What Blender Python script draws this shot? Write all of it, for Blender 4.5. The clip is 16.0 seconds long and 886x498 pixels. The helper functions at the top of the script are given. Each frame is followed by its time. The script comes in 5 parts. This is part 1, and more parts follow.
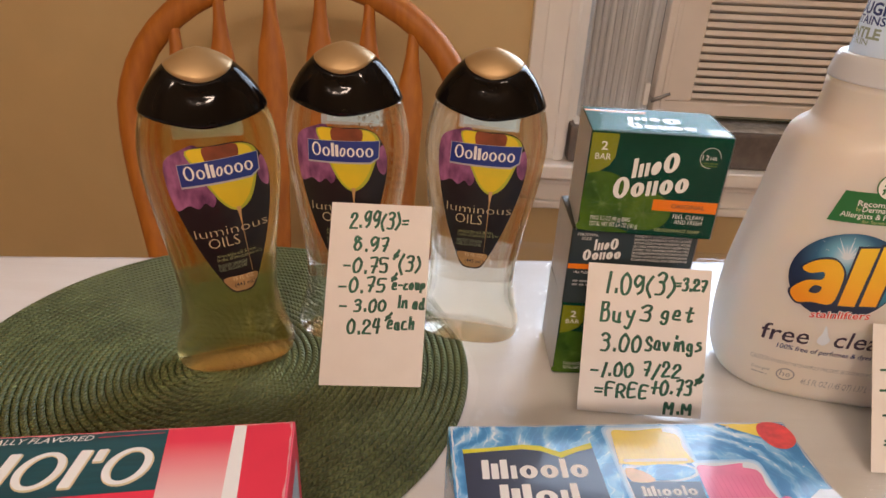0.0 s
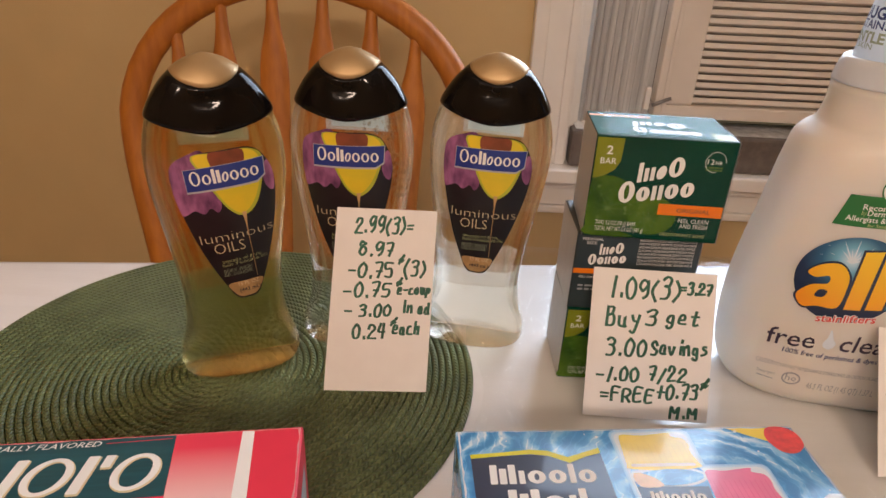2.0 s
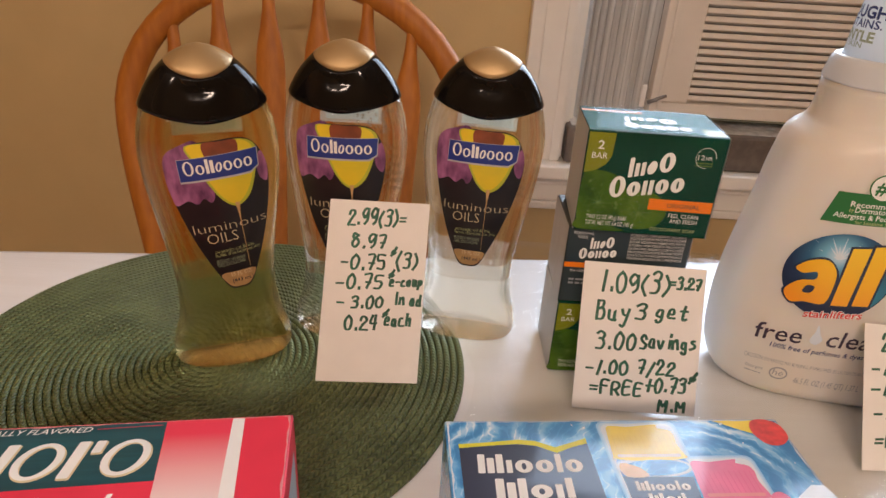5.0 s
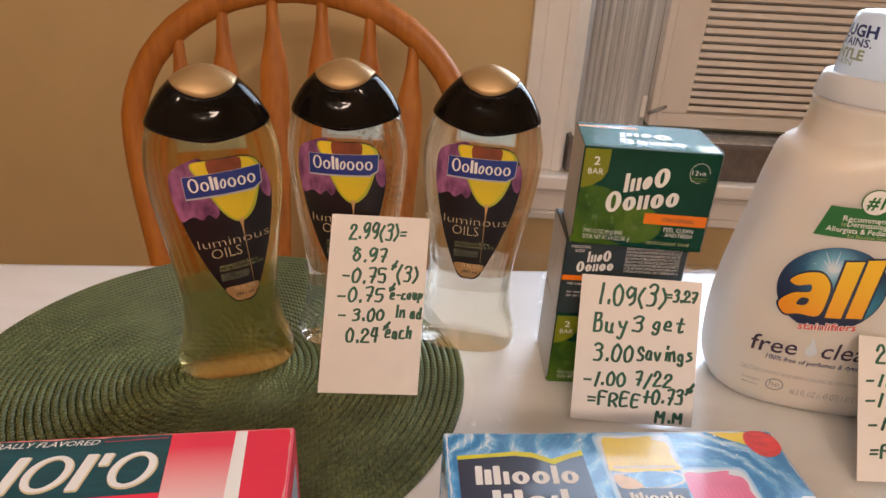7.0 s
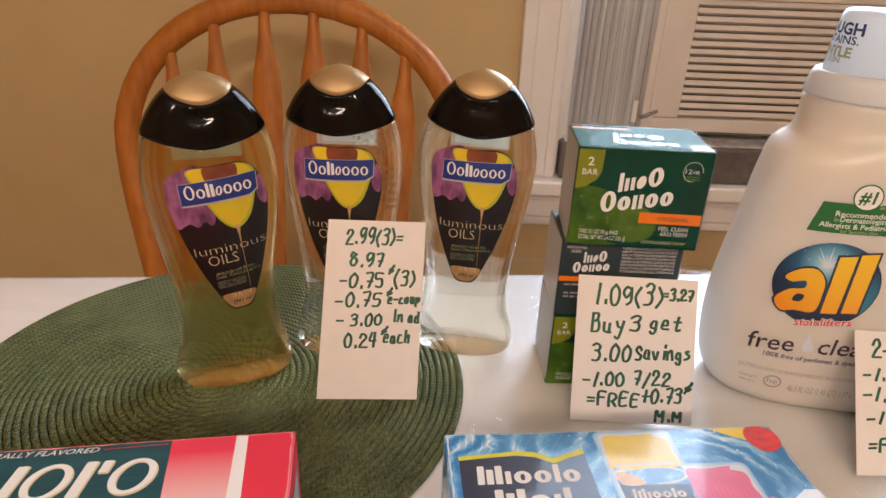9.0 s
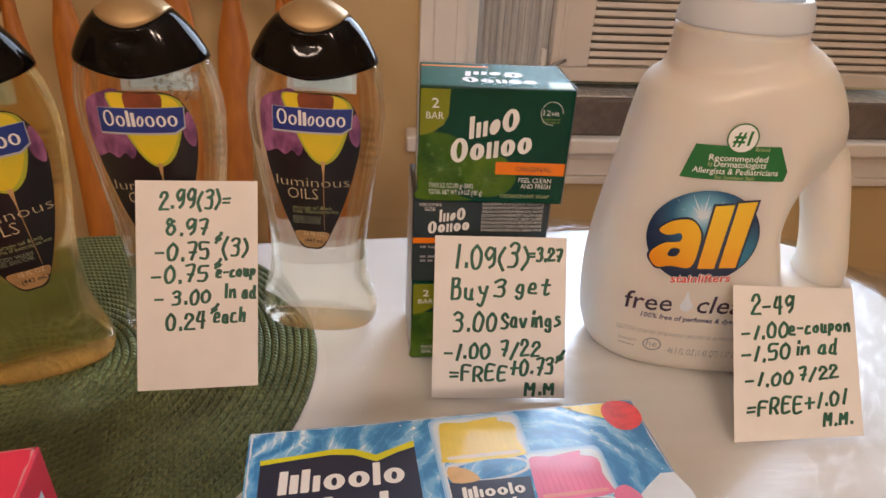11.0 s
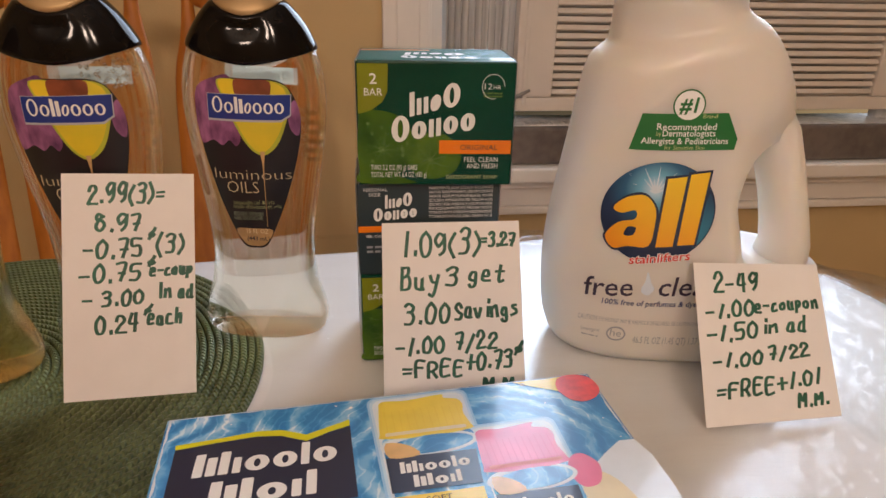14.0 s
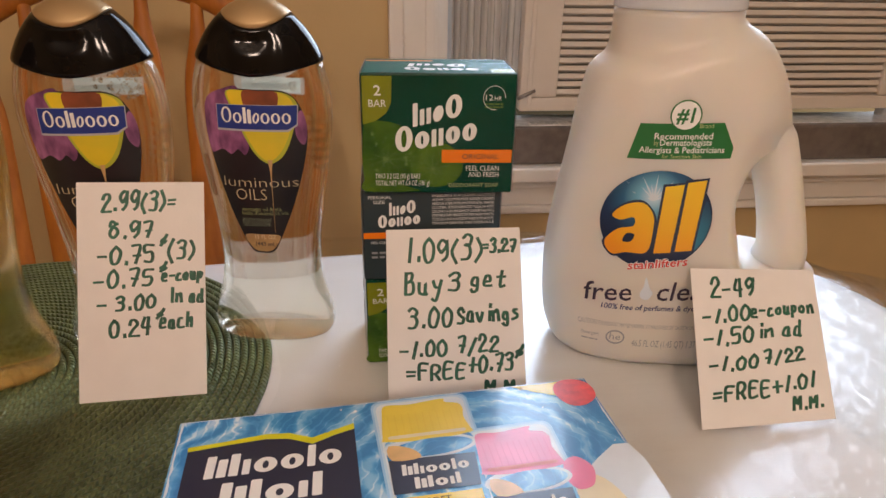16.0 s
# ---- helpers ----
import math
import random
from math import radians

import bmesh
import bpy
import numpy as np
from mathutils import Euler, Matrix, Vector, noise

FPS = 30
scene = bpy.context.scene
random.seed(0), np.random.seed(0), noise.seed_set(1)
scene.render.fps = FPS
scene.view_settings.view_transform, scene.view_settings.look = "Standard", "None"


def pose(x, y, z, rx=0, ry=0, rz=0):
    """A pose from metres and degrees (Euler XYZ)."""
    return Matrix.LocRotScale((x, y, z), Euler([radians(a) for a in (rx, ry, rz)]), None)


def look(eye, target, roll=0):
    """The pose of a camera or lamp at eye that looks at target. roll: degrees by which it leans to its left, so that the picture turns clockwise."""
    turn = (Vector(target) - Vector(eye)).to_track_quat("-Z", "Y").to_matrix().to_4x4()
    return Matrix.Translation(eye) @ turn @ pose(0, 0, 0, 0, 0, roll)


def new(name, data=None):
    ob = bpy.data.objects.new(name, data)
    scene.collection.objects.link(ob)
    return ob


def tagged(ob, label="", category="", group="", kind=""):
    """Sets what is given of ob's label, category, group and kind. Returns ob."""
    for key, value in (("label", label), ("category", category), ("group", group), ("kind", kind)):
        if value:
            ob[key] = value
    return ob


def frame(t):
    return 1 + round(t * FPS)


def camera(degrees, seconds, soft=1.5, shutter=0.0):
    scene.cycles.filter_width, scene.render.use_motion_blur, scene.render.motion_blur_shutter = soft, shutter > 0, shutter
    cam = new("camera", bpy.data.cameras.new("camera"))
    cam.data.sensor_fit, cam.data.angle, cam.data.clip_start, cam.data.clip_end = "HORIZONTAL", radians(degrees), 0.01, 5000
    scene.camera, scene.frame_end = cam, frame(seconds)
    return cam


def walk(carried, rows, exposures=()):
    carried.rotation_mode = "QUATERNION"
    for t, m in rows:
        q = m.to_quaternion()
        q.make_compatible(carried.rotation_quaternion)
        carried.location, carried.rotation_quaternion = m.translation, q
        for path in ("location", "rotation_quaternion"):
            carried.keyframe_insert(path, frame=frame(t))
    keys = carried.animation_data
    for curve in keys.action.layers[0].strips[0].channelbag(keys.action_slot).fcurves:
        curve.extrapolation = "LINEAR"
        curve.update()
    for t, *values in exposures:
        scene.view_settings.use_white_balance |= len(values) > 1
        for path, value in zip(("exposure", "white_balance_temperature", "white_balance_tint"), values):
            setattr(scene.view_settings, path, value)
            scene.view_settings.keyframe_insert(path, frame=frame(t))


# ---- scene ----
cam = camera(69.5, 16.0, shutter=0.5)
PATH = [
    (0, (0.032, 0.031, 1.058), (0.022, 1.807, 0.139), 2.7),
    (0.5, (0.033, 0.032, 1.056), (0.028, 1.801, 0.123), 3.2),
    (1, (0.03, 0.034, 1.057), (0.025, 1.801, 0.121), 3.0),
    (1.5, (0.03, 0.031, 1.058), (0.028, 1.808, 0.141), 2.9),
    (2, (0.028, 0.031, 1.058), (0.019, 1.814, 0.151), 2.6),
    (2.5, (0.03, 0.03, 1.058), (0.023, 1.815, 0.155), 2.7),
    (3, (0.03, 0.03, 1.058), (0.031, 1.813, 0.151), 2.9),
    (3.5, (0.032, 0.029, 1.058), (0.034, 1.813, 0.154), 3.1),
    (4, (0.031, 0.028, 1.057), (0.039, 1.805, 0.138), 3.5),
    (6.5, (0.031, 0.025, 1.061), (0.023, 1.808, 0.156), 3.0),
    (7, (0.034, 0.022, 1.065), (0.023, 1.81, 0.169), 3.0),
    (7.5, (0.033, 0.019, 1.068), (0.024, 1.815, 0.188), 2.9),
    (8, (0.032, 0.018, 1.067), (0.023, 1.818, 0.196), 3.1),
    (8.2, (0.03, 0.018, 1.065), (0.024, 1.822, 0.201), 2.5),
    (10.3, (0.074, 0.032, 1.053), (0.104, 1.812, 0.141), 2.2),
    (10.5, (0.087, 0.049, 1.048), (0.19, 1.812, 0.109), 2.9),
    (11, (0.1, 0.07, 1.036), (0.283, 1.813, 0.072), 2.8),
    (11.5, (0.103, 0.077, 1.025), (0.292, 1.832, 0.084), 2.3),
    (12, (0.1, 0.065, 1.019), (0.28, 1.836, 0.108), 3.1),
    (12.5, (0.103, 0.05, 1.009), (0.317, 1.831, 0.124), 3.1),
    (13, (0.112, 0.055, 0.988), (0.33, 1.881, 0.201), 0.2),
    (13.5, (0.121, 0.065, 0.986), (0.35, 1.896, 0.214), 0.6),
    (14, (0.123, 0.065, 0.99), (0.358, 1.882, 0.189), 1.2),
    (14.5, (0.13, 0.061, 0.996), (0.354, 1.865, 0.164), 2.3),
    (15, (0.127, 0.056, 1.0), (0.342, 1.854, 0.152), 1.5),
    (15.5, (0.127, 0.055, 1.001), (0.344, 1.868, 0.185), 1.1),
    (16, (0.125, 0.058, 1.0), (0.336, 1.872, 0.186), 0.9),
]
EXPOSURE = [(0, 0.08), (7.4, 0.08), (8.0, 0.2), (10.4, 0.15), (11.0, 0.0), (13, -0.08), (16, -0.08)]
walk(cam, [(t, look(eye, target, roll)) for t, eye, target, roll in PATH], EXPOSURE)

# ---------- world and light ----------
world = bpy.data.worlds.new("world")
scene.world = world
world.use_nodes = True
wn = world.node_tree
sky = wn.nodes.new("ShaderNodeTexSky")
sky.sky_type = "NISHITA"
sky.sun_disc = False
sky.sun_elevation, sky.sun_rotation = radians(28), radians(60)
wn.nodes["Background"].inputs["Strength"].default_value = 0.10
wn.links.new(sky.outputs[0], wn.nodes["Background"].inputs["Color"])


def lamp(name, kind, energy, color, m, **kw):
    data = bpy.data.lights.new(name, kind)
    data.energy, data.color = energy, color
    if "radius" in kw:
        data.shadow_soft_size = kw["radius"]
    if "size" in kw:
        data.shape, data.size, data.size_y = "RECTANGLE", kw["size"][0], kw["size"][1]
    ob = new(name, data)
    ob.matrix_world = m
    return ob


WARM = (1.0, 0.757, 0.608)
lamp("unseen_bulb", "POINT", 14.8, WARM, pose(0.00, -1.05, 1.72), radius=0.055)
lamp("unseen_bulb", "POINT", 14.8, WARM, pose(0.26, -0.95, 1.72), radius=0.055)
# Fill light added out of view to brighten the left sides of jug and soap.
lamp("unseen_bulb", "POINT", 25, WARM, pose(-0.80, -1.55, 2.05), radius=0.08)
lamp("window_daylight", "AREA", 24, (0.70, 0.81, 1.0), look((0.74, 1.36, 1.47), (0.62, 0.3, 0.95)), size=(0.95, 0.86))

# ---------- materials ----------


def mat(name, color, rough=0.5, metal=0.0, vary=0.12, scale=40.0, bump=0.0, bump_scale=None, coat=0.0, spec=0.5, stretch=None, second=None, detail=6.0):
    """Principled surface whose colour wanders at two scales."""
    m = bpy.data.materials.new(name)
    m.use_nodes = True
    nt = m.node_tree
    b = nt.nodes["Principled BSDF"]
    b.inputs["Roughness"].default_value = rough
    b.inputs["Metallic"].default_value = metal
    b.inputs["Coat Weight"].default_value = coat
    b.inputs["Coat Roughness"].default_value = 0.06
    b.inputs["Specular IOR Level"].default_value = spec
    tc = nt.nodes.new("ShaderNodeTexCoord")
    mp = nt.nodes.new("ShaderNodeMapping")
    nt.links.new(tc.outputs["Object"], mp.inputs["Vector"])
    if stretch:
        mp.inputs["Scale"].default_value = stretch
    n1 = nt.nodes.new("ShaderNodeTexNoise")
    n1.inputs["Scale"].default_value, n1.inputs["Detail"].default_value = scale, detail
    n2 = nt.nodes.new("ShaderNodeTexNoise")
    n2.inputs["Scale"].default_value, n2.inputs["Detail"].default_value = scale * 0.11, 3.0
    for n in (n1, n2):
        nt.links.new(mp.outputs[0], n.inputs["Vector"])
    add = nt.nodes.new("ShaderNodeMath")
    add.operation = "ADD"
    nt.links.new(n1.outputs[0], add.inputs[0])
    nt.links.new(n2.outputs[0], add.inputs[1])
    ramp = nt.nodes.new("ShaderNodeMapRange")
    ramp.inputs["From Min"].default_value, ramp.inputs["From Max"].default_value = 0.75, 1.25
    nt.links.new(add.outputs[0], ramp.inputs["Value"])
    mix = nt.nodes.new("ShaderNodeMix")
    mix.data_type = "RGBA"
    dark = second or tuple(c * (1 - vary) for c in color)
    light = color if second else tuple(min(1, c * (1 + vary * 0.6)) for c in color)
    mix.inputs["A"].default_value = (*dark, 1)
    mix.inputs["B"].default_value = (*light, 1)
    nt.links.new(ramp.outputs[0], mix.inputs["Factor"])
    nt.links.new(mix.outputs["Result"], b.inputs["Base Color"])
    if bump:
        n3 = nt.nodes.new("ShaderNodeTexNoise")
        n3.inputs["Scale"].default_value, n3.inputs["Detail"].default_value = bump_scale or scale * 3, 4.0
        nt.links.new(mp.outputs[0], n3.inputs["Vector"])
        bp = nt.nodes.new("ShaderNodeBump")
        bp.inputs["Strength"].default_value, bp.inputs["Distance"].default_value = bump, 0.002
        nt.links.new(n3.outputs[0], bp.inputs["Height"])
        nt.links.new(bp.outputs[0], b.inputs["Normal"])
    return m


def clear_plastic(name, tint, ior, straight, rough=0.02):
    """Clear plastic: part of the light passes straight on, part is bent, and the skin is glossy."""
    m = bpy.data.materials.new(name)
    m.use_nodes = True
    nt = m.node_tree
    out = nt.nodes["Material Output"]
    b = nt.nodes["Principled BSDF"]
    b.inputs["Base Color"].default_value = (*tint, 1)
    b.inputs["Roughness"].default_value = rough
    b.inputs["IOR"].default_value = ior
    b.inputs["Transmission Weight"].default_value = 1.0
    b.inputs["Coat Weight"].default_value = 0.5
    b.inputs["Coat Roughness"].default_value = 0.03
    t = nt.nodes.new("ShaderNodeBsdfTransparent")
    t.inputs[0].default_value = (*tint, 1)
    mx = nt.nodes.new("ShaderNodeMixShader")
    mx.inputs[0].default_value = straight
    nt.links.new(b.outputs[0], mx.inputs[1])
    nt.links.new(t.outputs[0], mx.inputs[2])
    nt.links.new(mx.outputs[0], out.inputs[0])
    return m


def milky(name, color, rough, through_share, tint):
    """Translucent milky plastic."""
    m = mat(name, color, rough, vary=0.03, scale=30)
    nt = m.node_tree
    b, out = nt.nodes["Principled BSDF"], nt.nodes["Material Output"]
    t = nt.nodes.new("ShaderNodeBsdfTranslucent")
    t.inputs[0].default_value = (*tint, 1)
    mx = nt.nodes.new("ShaderNodeMixShader")
    mx.inputs[0].default_value = through_share
    nt.links.new(b.outputs[0], mx.inputs[1])
    nt.links.new(t.outputs[0], mx.inputs[2])
    nt.links.new(mx.outputs[0], out.inputs[0])
    return m


def film_material(name, low=0.045, high=0.75, crumple=0.0, sheen_white=0.0):
    """Thin clear film: mostly straight through, with a glossy skin. An extra white share stands in for reflected sheen.
    """
    m = bpy.data.materials.new(name)
    m.use_nodes = True
    nt = m.node_tree
    out = nt.nodes["Material Output"]
    g = nt.nodes.new("ShaderNodeBsdfGlossy")
    g.inputs["Roughness"].default_value = 0.014
    t = nt.nodes.new("ShaderNodeBsdfTransparent")
    t.inputs[0].default_value = (0.97, 0.98, 0.98, 1)
    w = nt.nodes.new("ShaderNodeLayerWeight")
    w.inputs[0].default_value = 0.5
    p = nt.nodes.new("ShaderNodeMath")
    p.operation = "POWER"
    p.inputs[1].default_value = 4.0
    nt.links.new(w.outputs["Facing"], p.inputs[0])
    f = nt.nodes.new("ShaderNodeMapRange")
    f.inputs["To Min"].default_value, f.inputs["To Max"].default_value = low, high
    nt.links.new(p.outputs[0], f.inputs[0])
    if crumple:
        tc = nt.nodes.new("ShaderNodeTexCoord")
        n = nt.nodes.new("ShaderNodeTexNoise")
        n.inputs["Scale"].default_value, n.inputs["Detail"].default_value = 70.0, 3.0
        n.inputs["Distortion"].default_value = 0.8
        nt.links.new(tc.outputs["Object"], n.inputs["Vector"])
        bp = nt.nodes.new("ShaderNodeBump")
        bp.inputs["Strength"].default_value, bp.inputs["Distance"].default_value = crumple, 0.004
        nt.links.new(n.outputs[0], bp.inputs["Height"])
        nt.links.new(bp.outputs[0], g.inputs["Normal"])
    mx = nt.nodes.new("ShaderNodeMixShader")
    nt.links.new(f.outputs[0], mx.inputs[0])
    nt.links.new(t.outputs[0], mx.inputs[1])
    nt.links.new(g.outputs[0], mx.inputs[2])
    nt.links.new(mx.outputs[0], out.inputs[0])
    if sheen_white:
        d = nt.nodes.new("ShaderNodeBsdfDiffuse")
        d.inputs[0].default_value = (0.80, 0.82, 0.84, 1)
        hz = nt.nodes.new("ShaderNodeMixShader")
        hz.inputs[0].default_value = sheen_white
        nt.links.new(mx.outputs[0], hz.inputs[1])
        nt.links.new(d.outputs[0], hz.inputs[2])
        nt.links.new(hz.outputs[0], out.inputs[0])
    return m


def hdpe(name, *args, **kw):
    """Milk-white jug plastic, in which light wanders a little."""
    m = mat(name, *args, **kw)
    b = m.node_tree.nodes["Principled BSDF"]
    b.inputs["Subsurface Weight"].default_value = 0.6
    b.inputs["Subsurface Radius"].default_value = (1.0, 0.75, 0.5)
    b.inputs["Subsurface Scale"].default_value = 0.03
    return m


def mat_water(name):
    """Printed rippling water: deep and light blues with white crests."""
    m = mat(name, (0.2, 0.5, 0.8), 0.24, coat=0.4)
    nt = m.node_tree
    tc = nt.nodes.new("ShaderNodeTexCoord")
    mp = nt.nodes.new("ShaderNodeMapping")
    mp.inputs["Location"].default_value = (-0.125, 0.055, 0)
    nt.links.new(tc.outputs["Object"], mp.inputs["Vector"])
    w = nt.nodes.new("ShaderNodeTexWave")
    w.wave_type, w.rings_direction = "RINGS", "Z"
    w.inputs["Scale"].default_value, w.inputs["Distortion"].default_value = 24.0, 8.0
    w.inputs["Detail"].default_value, w.inputs["Detail Scale"].default_value = 5.0, 1.8
    nt.links.new(mp.outputs[0], w.inputs["Vector"])
    n = nt.nodes.new("ShaderNodeTexNoise")
    n.inputs["Scale"].default_value = 24.0
    nt.links.new(mp.outputs[0], n.inputs["Vector"])
    mu = nt.nodes.new("ShaderNodeMath")
    mu.operation = "MULTIPLY"
    nt.links.new(w.outputs["Fac"], mu.inputs[0])
    nt.links.new(n.outputs[0], mu.inputs[1])
    fine = nt.nodes.new("ShaderNodeTexWave")
    fine.wave_type, fine.rings_direction = "RINGS", "Z"
    fine.inputs["Scale"].default_value, fine.inputs["Distortion"].default_value = 70.0, 14.0
    fine.inputs["Detail"].default_value, fine.inputs["Detail Scale"].default_value = 3.0, 0.9
    nt.links.new(mp.outputs[0], fine.inputs["Vector"])
    crest = nt.nodes.new("ShaderNodeMapRange")
    crest.inputs["From Min"].default_value, crest.inputs["From Max"].default_value = 0.80, 1.0
    crest.inputs["To Max"].default_value = 0.34
    nt.links.new(fine.outputs["Fac"], crest.inputs["Value"])
    patch = nt.nodes.new("ShaderNodeMath")
    patch.operation = "MULTIPLY"
    nt.links.new(crest.outputs[0], patch.inputs[0])
    nt.links.new(n.outputs[0], patch.inputs[1])
    both = nt.nodes.new("ShaderNodeMath")
    both.operation = "ADD"
    nt.links.new(mu.outputs[0], both.inputs[0])
    nt.links.new(patch.outputs[0], both.inputs[1])
    r = nt.nodes.new("ShaderNodeValToRGB")
    e = r.color_ramp.elements
    e[0].position, e[0].color = 0.04, (0.045, 0.24, 0.56, 1)
    e[1].position, e[1].color = 0.74, (0.72, 0.86, 0.95, 1)
    a = e.new(0.28)
    a.color = (0.085, 0.35, 0.70, 1)
    b = e.new(0.50)
    b.color = (0.25, 0.55, 0.82, 1)
    nt.links.new(both.outputs[0], r.inputs[0])
    nt.links.new(r.outputs[0], nt.nodes["Principled BSDF"].inputs["Base Color"])
    return m


def mat_fade(name, far, near, y0, y1):
    """Print that fades along the carton's depth."""
    m = mat(name, far, 0.35, vary=0.05)
    nt = m.node_tree
    tc = nt.nodes.new("ShaderNodeTexCoord")
    sp = nt.nodes.new("ShaderNodeSeparateXYZ")
    nt.links.new(tc.outputs["Object"], sp.inputs[0])
    mr = nt.nodes.new("ShaderNodeMapRange")
    mr.inputs["From Min"].default_value, mr.inputs["From Max"].default_value = y0, y1
    nt.links.new(sp.outputs[1], mr.inputs[0])
    mx = nt.nodes.new("ShaderNodeMix")
    mx.data_type = "RGBA"
    mx.inputs["A"].default_value, mx.inputs["B"].default_value = (*far, 1), (*near, 1)
    nt.links.new(mr.outputs[0], mx.inputs["Factor"])
    nt.links.new(mx.outputs["Result"], nt.nodes["Principled BSDF"].inputs["Base Color"])
    return m


def mat_glow(name, stops, centre, reach):
    """Print whose colour runs outward from a centre on an upright face: stops of (share of reach, colour)."""
    m = mat(name, stops[0][1], 0.38, vary=0.05)
    nt = m.node_tree
    tc = nt.nodes.new("ShaderNodeTexCoord")
    mp = nt.nodes.new("ShaderNodeMapping")
    mp.inputs["Location"].default_value = (-centre[0] / reach, 0, -centre[1] / reach)
    mp.inputs["Scale"].default_value = (1 / reach, 0, 1 / reach)
    nt.links.new(tc.outputs["Object"], mp.inputs["Vector"])
    ln = nt.nodes.new("ShaderNodeVectorMath")
    ln.operation = "LENGTH"
    nt.links.new(mp.outputs[0], ln.inputs[0])
    r = nt.nodes.new("ShaderNodeValToRGB")
    e = r.color_ramp.elements
    e[0].position, e[0].color = stops[0][0], (*stops[0][1], 1)
    e[1].position, e[1].color = stops[-1][0], (*stops[-1][1], 1)
    for at, colour in stops[1:-1]:
        e.new(at).color = (*colour, 1)
    nt.links.new(ln.outputs["Value"], r.inputs[0])
    nt.links.new(r.outputs[0], nt.nodes["Principled BSDF"].inputs["Base Color"])
    return m


def mat_braid(name):
    """Woven green braid: chevron strands along each round of the coil."""
    m = mat(name, (0.140, 0.172, 0.067), 0.44, vary=0.35, scale=260, second=(0.067, 0.086, 0.033), spec=0.38)
    nt = m.node_tree
    b = nt.nodes["Principled BSDF"]
    tc = nt.nodes.new("ShaderNodeTexCoord")
    sp = nt.nodes.new("ShaderNodeSeparateXYZ")
    nt.links.new(tc.outputs["Object"], sp.inputs[0])

    def op(kind, a, c=None):
        n = nt.nodes.new("ShaderNodeMath")
        n.operation = kind
        for i, v in enumerate((a, c)):
            if v is None:
                continue
            if isinstance(v, (int, float)):
                n.inputs[i].default_value = v
            else:
                nt.links.new(v, n.inputs[i])
        return n.outputs[0]

    x, y = sp.outputs[0], sp.outputs[1]
    r = op("SQRT", op("ADD", op("MULTIPLY", x, x), op("MULTIPLY", y, y)))
    q = op("DIVIDE", op("SUBTRACT", r, 0.0033), 0.0052)
    ring = op("FLOOR", q)
    side = op("ABSOLUTE", op("SUBTRACT", op("SUBTRACT", q, ring), 0.5))
    ang = op("ARCTAN2", y, x)
    count = op("FLOOR", op("MULTIPLY", op("ADD", ring, 0.5), 9.0))
    wave = op("SINE", op("ADD", op("MULTIPLY", ang, count), op("MULTIPLY", side, 9.0)))
    bp = nt.nodes.new("ShaderNodeBump")
    bp.inputs["Strength"].default_value, bp.inputs["Distance"].default_value = 0.50, 0.0010
    nt.links.new(wave, bp.inputs["Height"])
    nt.links.new(bp.outputs[0], b.inputs["Normal"])
    return m


